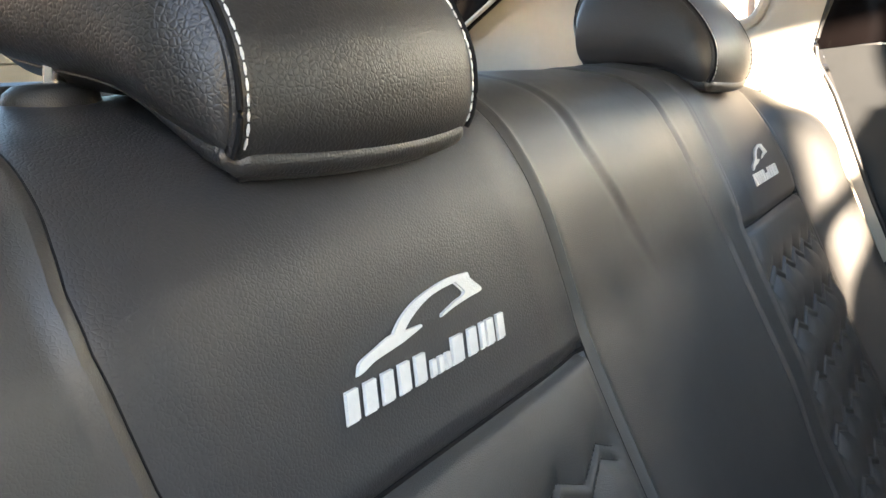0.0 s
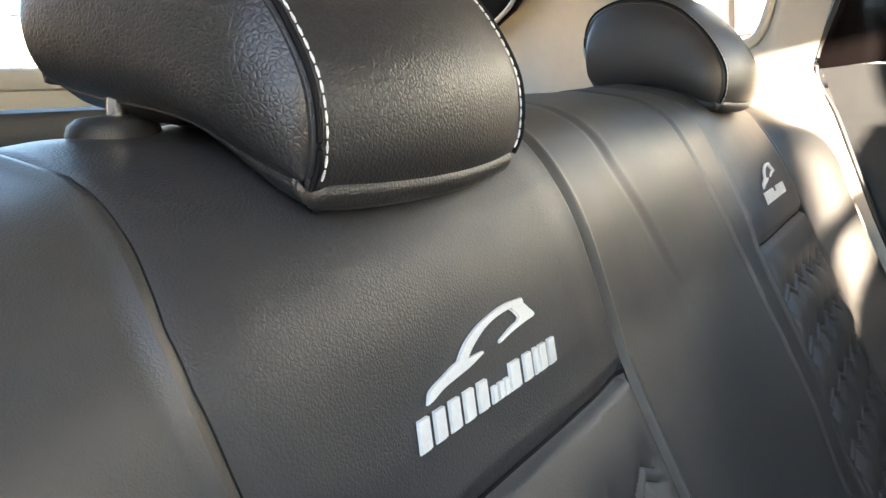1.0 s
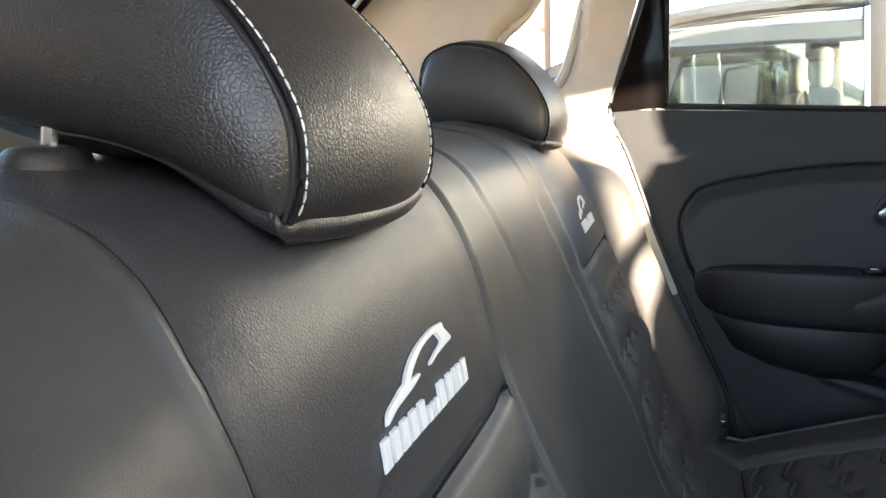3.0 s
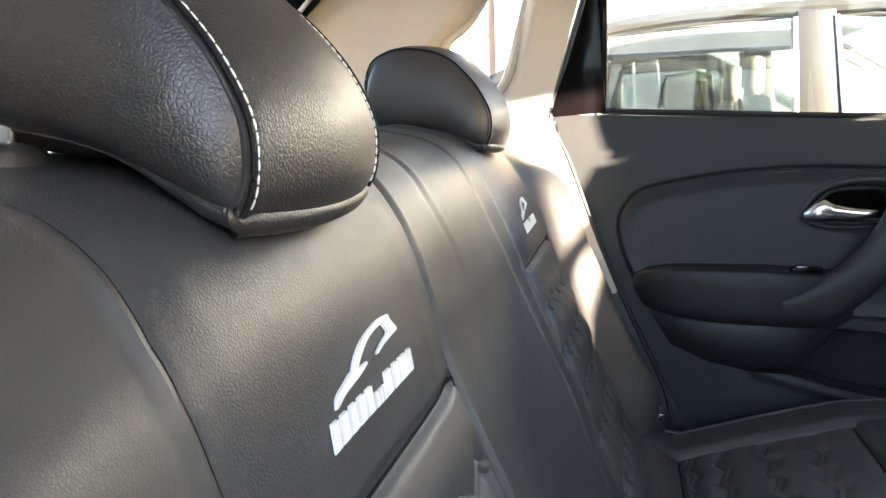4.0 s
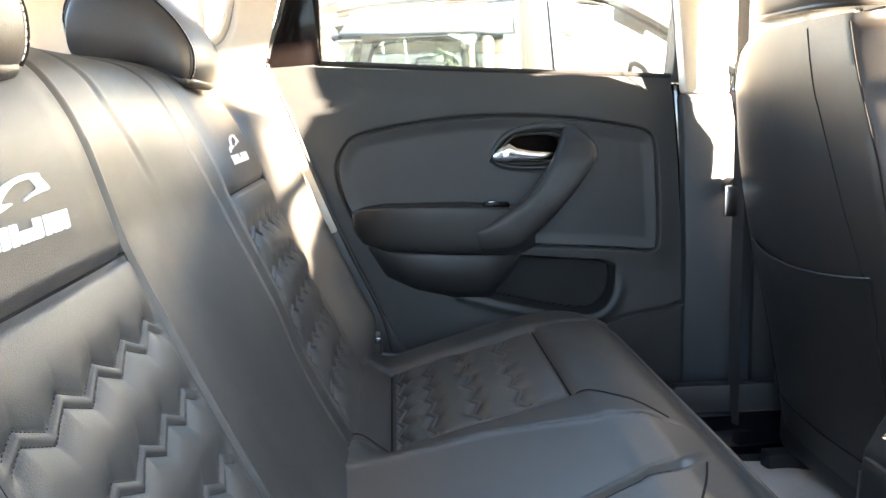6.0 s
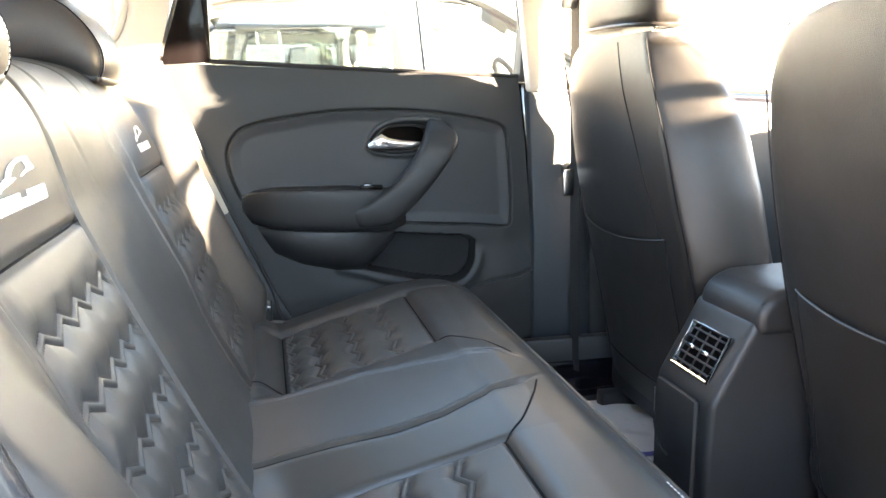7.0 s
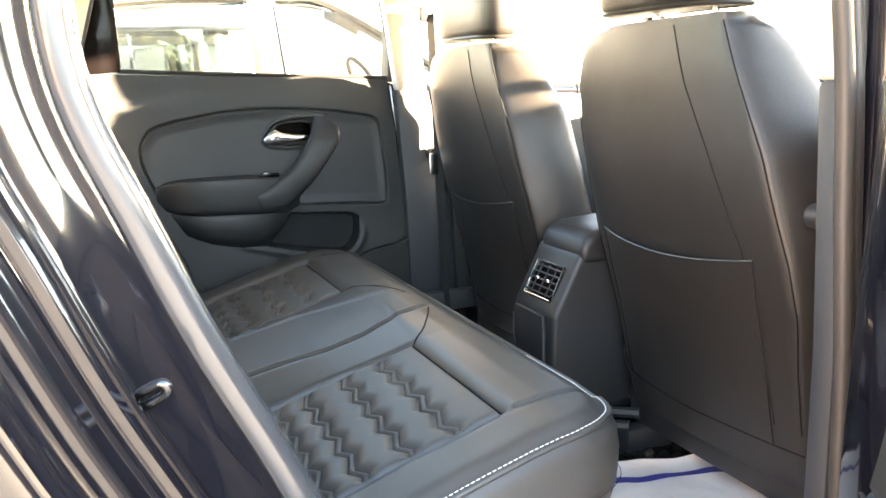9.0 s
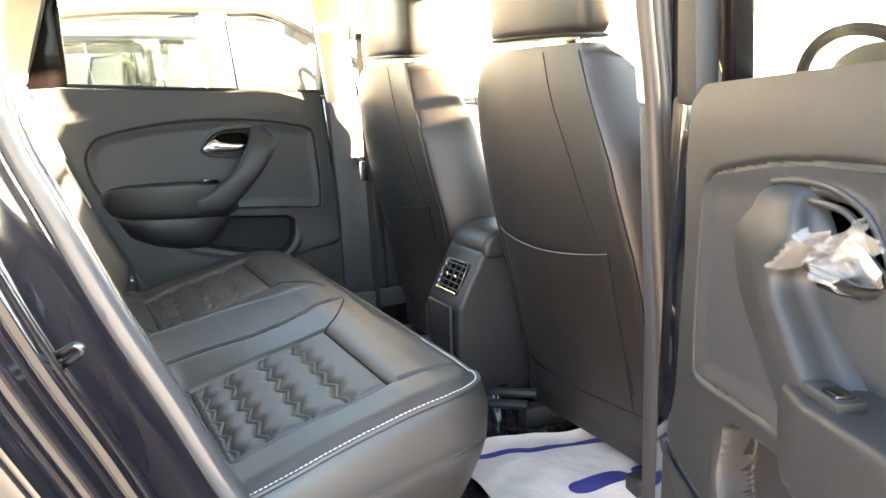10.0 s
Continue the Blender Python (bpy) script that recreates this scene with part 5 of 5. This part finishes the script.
# ---- floor coverings ----
def paper_sheet(sg, x0, x1, edge, y1, label, blots):
    """A creased paper mat beside the tunnel. edge(x): its inner border's distance from the car's middle; y1: its outer one's."""
    pm = thing("paper_floor_mat", label, "paper mat", "paper mats")

    def at(u, v, lift=0.0):
        x = x0 + u * (x1 - x0)
        e = edge(x) + 0.006 * np.sin(x * 23) + 0.004 * np.sin(x * 61 + 1)
        y = e + v * (y1 - e)
        z = 0.236 + 0.005 * np.sin(x * 31 + 2 * np.sin(y * 17)) * np.sin(y * 27) + 0.004 * np.abs(np.sin(x * 14 + y * 19)) + 0.010 * np.exp(-v / 0.04) + lift
        return np.stack([x + 0 * z, sg * y + 0 * z, z], -1)
    U, V = np.meshgrid(np.linspace(0, 1, 70), np.linspace(0, 1, 60), indexing="ij")
    part("sheet", slab(at(U, V), (0, 0, -0.0015)), PAPER, pm, "creased off-white paper")

    def mark(name, us, lo, hi):
        K = np.linspace(0, 1, 8)[None]
        part(name, slab(at(us[:, None] + 0 * K, lo[:, None] * (1 - K) + hi[:, None] * K, 0.0012), (0, 0, -0.0006)), INK, pm, "blue print")
    us = np.linspace(0.0, 0.97, 80)
    mark("printed_line", us, 0.125 + 0.02 * np.sin(us * 4), 0.175 + 0.02 * np.sin(us * 4))
    for u0, u1, v in blots:
        t = np.linspace(0, 1, 40)
        half = 0.085 * np.sqrt(np.clip(1 - (2 * t - 1) ** 4, 0.02, 1)) * (0.75 + 0.25 * t)
        mark("printed_shape", u0 + t * (u1 - u0), v - half, v + half)


paper_sheet(-1, 0.77, 1.24, lambda x: 0.190 + 0.34 * (x - 0.77), 0.60, "off-white paper floor mat with blue print on the carpet", [(0.30, 0.57, 0.66), (0.60, 0.72, 0.66)])
paper_sheet(1, 0.77, 1.20, lambda x: 0.215 + 0.10 * (x - 0.77), 0.575, "off-white paper floor mat with a blue printed line on the carpet", [])
bag = thing("plastic_sheet", "crumpled glossy black plastic sheet on the floor", "plastic sheet")
r2 = np.random.RandomState(7)
X, Y = np.meshgrid(np.linspace(0.72, 1.24, 130), np.linspace(-0.40, -0.03, 110), indexing="ij")
Zb = 0.218 + 0.005 * np.sin(X * 41 + 3 * np.sin(Y * 22)) * np.sin(Y * 37 + 2 * np.sin(X * 19)) + 0.086 * step(-0.165, -0.075, Y)
for _ in range(44):
    cx, cy, an, ln = 0.76 + 0.44 * r2.rand(), -0.38 + 0.33 * r2.rand(), r2.rand() * 3.14, 0.02 + 0.05 * r2.rand()
    a, b = (X - cx) * math.cos(an) + (Y - cy) * math.sin(an), (Y - cy) * math.cos(an) - (X - cx) * math.sin(an)
    Zb += 0.010 * np.exp(-(a / ln) ** 2 - (b / 0.0065) ** 2)
part("film", slab(np.stack([X, Y, Zb], -1), (0, 0, -0.002)), FILM_BLACK, bag)

# ---- front belts ----
for sg in (-1, 1):
    b = thing("front_seat_belt", "black webbing belt hanging on the centre pillar", "seat belt", "front belts")
    P = np.array([[(0.940 + 0.010 * k + 0.02 * t, sg * ((0.632 - 0.028 * k) if sg > 0 else (0.696 - 0.014 * k)), 1.15 - (0.85 if sg > 0 else 0.52) * t) for k in (0, 0.5, 1)] for t in np.linspace(0, 1, 24)])
    part("webbing", slab(P, (0.002, 0, 0)), BELT, b)
    part("guide", box(0.915, 0.962, sg * 0.622 - 0.008, sg * 0.622 + 0.008, 1.13, 1.17, 0.006), PLASTIC_BLACK, b)
    part("tongue", box(0.926, 0.953, sg * (0.618 if sg > 0 else 0.684) - 0.005, sg * (0.618 if sg > 0 else 0.684) + 0.005, 0.72, 0.78, 0.004), CHROME, b)

# ---- front doors, windscreen, dashboard, wheel ----
for sg, side in ((1, "left"), (-1, "right")):
    fd = thing(side + "_front_door", "glossy black front door, closed", "car door", "front doors")
    part("skin", prism([(0.965, 0.33), (1.95, 0.33), (1.98, 0.75), (1.90, 0.93), (0.945, 0.965), (0.955, 0.7)], sg * 0.74, sg * 0.83, 0.012), PAINT, fd)
    part("inner_trim", prism([(1.02, 0.36), (1.92, 0.36), (1.92, 0.90), (1.00, 0.95)], sg * 0.66, sg * 0.70, 0.008), PLASTIC, fd)
    part("window_frame", tube([(0.955, sg * 0.765, 0.955), (0.922, sg * 0.745, 1.10), (0.862, sg * 0.70, 1.40)], 0.018, 8), GLOSS_BLACK, fd)
    part("pillar_cover", prism([(0.940, 0.955), (0.992, 0.955), (0.962, 1.10), (0.900, 1.40), (0.862, 1.40), (0.908, 1.10)], sg * 0.748, sg * 0.772, 0.004), GLOSS_BLACK, fd, "glossy black pillar cover")
    part("pane_seal", tube([(0.980, sg * 0.76, 0.96), (0.947, sg * 0.742, 1.10), (0.888, sg * 0.70, 1.385)], 0.007, 8), RUBBER_BLACK, fd)
    part("waist_seal", tube([(1.0, sg * 0.765, 0.966), (1.9, sg * 0.765, 0.935)], 0.008, 6), RUBBER_BLACK, fd)
    p = part("pane", prism([(0.99, 0.95), (1.90, 0.92), (1.45, 1.40), (0.91, 1.40)], sg * 0.742, sg * 0.746), GLASS, fd, smooth=False)
    p.visible_shadow = False
    part("roof_rail", tube([(0.10, sg * 0.665, 1.425), (0.9, sg * 0.655, 1.435), (1.45, sg * 0.65, 1.41), (1.95, sg * 0.68, 0.95)], 0.035, 10), PAINT, fd)
dash = thing("dashboard", "dark grey dashboard under the windscreen", "dashboard")
part("top", prism([(1.90, 0.60), (1.87, 0.86), (1.93, 0.935), (2.25, 0.93), (2.25, 0.60)], -0.68, 0.68, 0.03, 3), PLASTIC, dash)
hood = []
for x, k in ((1.90, 0.97), (1.91, 1.0), (1.98, 1.0), (2.04, 0.93), (2.10, 0.70)):
    hood.append([(x, -0.375 + 0.185 * math.copysign(abs(math.cos(a)) ** 0.7, math.cos(a)), 0.90 + 0.165 * k * math.sin(a) ** 0.7 if 0 < a < math.pi else 0.90) for a in np.linspace(0, math.pi, 30)])
part("instrument_hood", loft(hood), PLASTIC_BLACK, dash, "black hood over the instruments")
part("lower", box(1.95, 2.25, -0.66, 0.66, 0.22, 0.62, 0.03), PLASTIC_BLACK, dash)
WHEEL_GRIP = material("matt_black_grip", (0.008, 0.009, 0.011), 0.9, spec=0.1)
sw = thing("steering_wheel", "black three-spoke steering wheel", "steering wheel")
tilt = pose(1.83, -0.375, 0.918, 0, 66, 0)
ringp = [(0.185 * math.cos(a), 0.185 * math.sin(a), 0) for a in np.linspace(0, 2 * math.pi, 64, endpoint=False)]
part("rim", moved(tube(ringp, 0.0155, 12, closed=True), tilt), WHEEL_GRIP, sw)
part("hub", moved(loft([[(r * math.cos(a), r * 0.9 * math.sin(a), h) for a in np.linspace(0, 2 * math.pi, 30, endpoint=False)] for r, h in ((0.075, -0.02), (0.075, 0.008), (0.06, 0.02), (0.02, 0.024))]), tilt), PLASTIC_BLACK, sw)
for a in (0, 90, 270):
    part("spoke", moved(tube([(0.06 * math.cos(radians(a)), 0.06 * math.sin(radians(a)), 0.0), (0.18 * math.cos(radians(a)), 0.18 * math.sin(radians(a)), 0.0)], 0.018, 8, flat=0.4), tilt), PLASTIC_BLACK, sw)
part("column", moved(tube([(0, 0, -0.02), (0, 0, -0.20)], 0.04, 14), tilt), PLASTIC_BLACK, sw)

# ---- outer body in front of and behind the cabin ----
fe = thing("front_end", "glossy black bonnet and front wings of the car", "car body", kind="structure")
part("wings", prism([(1.96, 0.32), (2.42, 0.32), (2.46, 0.60), (2.62, 0.68), (2.80, 0.68), (2.98, 0.60), (3.05, 0.30), (3.36, 0.30), (3.44, 0.52), (3.36, 0.70), (2.90, 0.84), (1.98, 0.92)], -0.79, 0.79, 0.035, 3), PAINT, fe)
rows_b = np.array([[(x, u * (0.74 - 0.10 * (x - 1.95)), 0.965 - 0.085 * (x - 1.95) - 0.045 * max(0, x - 2.9) ** 1.5 - 0.03 * abs(u) ** 3) for u in np.linspace(-1, 1, 17)] for x in np.linspace(2.05, 3.30, 16)])
part("bonnet", slab(rows_b, (0, 0, -0.025)), PAINT, fe, "glossy black bonnet")
ws = part("windscreen", prism([(2.10, 0.93), (2.106, 0.93), (1.506, 1.405), (1.50, 1.405)], -0.64, 0.64), CLEAR_GLASS, fe, "clear windscreen", smooth=False)
ws.visible_shadow = False
re_ = thing("rear_end", "glossy black tailgate skin and rear bumper of the car", "car body", kind="structure")
part("tailgate_skin", prism([(-0.60, 0.52), (-0.66, 0.95), (-0.61, 1.05), (-0.59, 1.05), (-0.585, 0.52)], -0.66, 0.66, 0.008), PAINT, re_)
part("bumper", prism([(-0.56, 0.28), (-0.74, 0.28), (-0.80, 0.42), (-0.76, 0.56), (-0.60, 0.58)], -0.76, 0.76, 0.03, 3), PAINT, re_, "glossy black bumper")
for x in (-0.12, 2.71):
    for sg in (-1, 1):
        wh = thing("road_wheel", "black tyre on a silver alloy rim, standing on the concrete", "wheel", "road wheels")
        part("tyre", moved(loft([[(r * math.cos(a), y, r * math.sin(a)) for a in np.linspace(0, 2 * math.pi, 40, endpoint=False)] for r, y in ((0.19, -0.07), (0.27, -0.085), (0.292, -0.06), (0.295, 0.0), (0.292, 0.06), (0.27, 0.085), (0.19, 0.07))]), pose(x, sg * 0.715, 0.295)), TYRE, wh)
        part("rim", moved(loft([[(r * math.cos(a), y, r * math.sin(a)) for a in np.linspace(0, 2 * math.pi, 40, endpoint=False)] for r, y in ((0.19, -0.066), (0.17, -0.05), (0.03, -0.06), (0.03, 0.06), (0.17, 0.05), (0.19, 0.066))]), pose(x, sg * 0.715, 0.295)), CHROME, wh)

# ---- outside ----
gr = tagged(part("ground", box(-60, 60, -60, 60, -0.05, 0.0), CONCRETE, smooth=False), "pale sunlit concrete yard", "ground", kind="structure")


def parked_car(name, label, paint, yc, xc, dz=0.0):
    """A parked saloon side-on: body side, pillars, roof, panes, wheels."""
    c = thing(name, label, "car", "parked cars")
    c.location = (xc, yc, dz)
    hw = 0.84
    part("body", join(*[loft([[(x, y * k, z) for x, z in spline([(-2.0, 0.30), (-2.08, 0.60), (-1.95, 0.93), (-1.2, 0.99), (0.9, 0.96), (1.75, 0.84), (2.05, 0.62), (2.05, 0.30)], 60, closed=False)] for y, k in ((-hw, 0.97), (-hw, 1.0), (hw, 1.0), (hw, 0.97))])]), paint, c)
    roof_line = [(-1.45, 1.0), (-1.05, 1.33), (-0.55, 1.44), (0.1, 1.45), (0.45, 1.40), (1.2, 0.95)]
    rl = spline(roof_line, 40)
    P = np.array([[(x, u * (0.80 - 0.25 * (z - 0.98)), z) for u in np.linspace(-1, 1, 9)] for x, z in rl[10:31]])
    part("roof", slab(P, (0, 0, -0.03)), paint, c)
    for sg in (-1, 1):
        part("roof_rail", tube([(x, sg * (0.80 - 0.25 * (z - 0.98)), z) for x, z in rl], 0.030, 8), FRAME_GREY, c, "grey roof rail")
        part("front_pillar_inner", tube([(x * 0.995, sg * (0.77 - 0.25 * (z - 0.98)), z - 0.03) for x, z in rl[31:]], 0.02, 6), CAR_CLOTH, c)
        part("centre_pillar", prism([(-0.03, 0.94), (0.15, 0.94), (0.10, 1.43), (-0.05, 1.43)], sg * 0.70, sg * 0.80, 0.012), FRAME_GREY, c, "grey centre pillar")
        part("rear_pillar", prism([(-1.30, 0.94), (-1.02, 0.94), (-0.86, 1.36), (-1.02, 1.36)], sg * 0.70, sg * 0.79, 0.012), FRAME_GREY, c)
        part("cant_rail_trim", tube([(x, sg * (0.735 - 0.25 * (z - 0.98)), z - 0.050) for x, z in rl[4:34]], 0.026, 8), CAR_CLOTH, c)
        part("window_trim", tube([(x, sg * (0.815 - 0.25 * (z - 0.98)), z - 0.045) for x, z in rl[9:31]], 0.008, 6), FRAME_GREY, c)
        part("waist_moulding", tube([(-1.25, sg * 0.845, 0.985), (1.15, sg * 0.845, 0.955)], 0.012, 6), RUBBER_BLACK, c)
        for a in (-0.035, 0.152):
            part("window_edge", tube([(a, sg * 0.803, 0.95), (a - 0.02 if a < 0 else a - 0.05, sg * 0.80, 1.40)], 0.010, 6), PALE_GREY, c)
        pn = part("pane", prism([(-1.05, 0.97), (-0.03, 0.97), (-0.05, 1.40), (-0.80, 1.36)], sg * 0.772, sg * 0.775), CAR_GLASS, c, smooth=False)
        pn.visible_shadow = False
        pn = part("pane", prism([(0.15, 0.97), (1.08, 0.95), (0.50, 1.36), (0.10, 1.40)], sg * 0.772, sg * 0.775), CAR_GLASS, c, smooth=False)
        pn.visible_shadow = False
        mr = loft([[(1.0 + 0.05 * math.cos(a) * k, sg * (0.92 + 0.10 * s), 1.02 + 0.06 * math.sin(a) * k) for a in np.linspace(0, 2 * math.pi, 16, endpoint=False)] for s, k in ((-1, 0.5), (-0.8, 1), (0.7, 1), (1, 0.6))])
        part("door_mirror", mr, paint, c)
        for x in (-1.25, 1.30):
            w = part("wheel", moved(tube([(0, -0.09, 0), (0, 0.09, 0)], 0.31, 24), pose(x, sg * 0.76, 0.31)), TYRE, c)
            part("rim", moved(tube([(0, -0.095, 0), (0, 0.095, 0)], 0.20, 20), pose(x, sg * 0.765, 0.31)), CHROME, w)
    for x, y in ((-0.95, -0.36), (-0.95, 0.36), (-0.15, -0.36), (-0.15, 0.36)):
        part("seat", join(box(x - 0.06, x + 0.06, y - 0.24, y + 0.24, 0.5, 1.10, 0.05, 3), box(x - 0.04, x + 0.04, y - 0.12, y + 0.12, 1.10, 1.28, 0.035, 3)), CAR_CLOTH, c)
    part("headliner", slab(P[2:-2, 1:-1] - (0, 0, 0.06), (0, 0, -0.02)), CAR_CLOTH, c)
    part("interior_floor", box(-1.2, 1.0, -0.7, 0.7, 0.32, 0.5, 0.02), PLASTIC, c)
    part("steering_wheel", moved(tube([(0.18 * math.cos(a), 0.18 * math.sin(a), 0) for a in np.linspace(0, 2 * math.pi, 40, endpoint=False)], 0.016, 8, closed=True), pose(0.72, -0.36, 0.98, 0, 60, 0)), PLASTIC_BLACK, c)
    return c


parked_car("silver_car", "silver saloon car parked beside, seen through the side window", SILVER, 3.64, 0.93)
parked_car("blue_car", "light blue car parked beyond the silver one", BLUE_PAINT, 5.75, 0.3, 0.0)
BALLOONS = [(2.352, 1.515, 0.085), (2.428, 1.645, 0.085), (2.500, 1.505, 0.080), (2.44, 1.40, 0.075)]
bc = thing("balloon_cluster", "grey balloons tied to a string outside the rear window", "balloons")
for by_, bz_, br in BALLOONS:
    ang = np.linspace(0, 2 * math.pi, 24, endpoint=False)
    rings = [[(-5.0 + br * math.sin(v) * math.cos(a), by_ + br * math.sin(v) * math.sin(a), bz_ - br * 1.12 * math.cos(v)) for a in ang] for v in np.linspace(0.06, math.pi - 0.02, 16)]
    part("balloon", loft(rings), BALLOON, bc)
part("string", tube([(-5.0, BALLOONS[0][0], 0.0), (-5.0, BALLOONS[0][0], BALLOONS[0][1])], 0.003, 5), BELT, bc)
# made-up white backdrop, set close to bounce sun into the car's left side
bl = thing("pale_backdrop", "pale backdrop block added behind the parked cars for bounce", "building")
part("wall", box(-26, 30, 18, 18.4, 0, 6.5), WHITE_PAINT, bl, smooth=False)
for k in range(12):
    part("window", box(-22 + k * 4, -20.4 + k * 4, 17.95, 18.0, 1.2, 2.8, 0.02), PALE_GREY, bl)
hut = thing("brown_shop_front", "brown shop front with pale shutters beyond the yard", "building")
part("wall", box(-6.2, -1.4, 15.0, 15.5, 0, 4.6, 0.02), BRICKRED, hut)
for k in range(5):
    sh_ = part("shutter", box(-5.9 + k * 0.9, -5.25 + k * 0.9, 14.9, 15.0, 1.9, 3.6, 0.02), WHITE_PAINT, hut)
    part("crossbar", box(-5.9 + k * 0.9, -5.25 + k * 0.9, 14.85, 14.9, 2.7, 2.8, 0.01), BRICKRED, sh_)
# unseen sunlit wall, added for the black jamb to reflect
gw = thing("bounce_wall", "unseen brown wall added for jamb reflections and bounce", "wall", kind="structure")
part("wall", box(-9.4, -9.0, -16.0, -1.0, 0, 3.6), WALL_BROWN, gw, smooth=False)
# unseen wall added to close the horizon in reflections
yw = thing("closing_wall", "unseen plain plastered wall added to close the yard", "wall", kind="structure")
part("wall", box(-30.0, 34.0, -24.4, -24.0, 0, 4.0), PLASTER, yw, smooth=False)
# unseen block added to keep direct sun off the rear seats
gp = thing("sun_shading_block", "unseen brown-red block added to shade the seats", "wall", kind="structure")
part("shading_body", box(3.1, 5.83, -3.5, -3.0, 0, 2.6, 0.03), BRICKRED, gp)
part("cap", box(3.0, 5.25, -3.6, -2.9, 2.6, 2.72, 0.02), PLASTER, gp, "plastered cap")
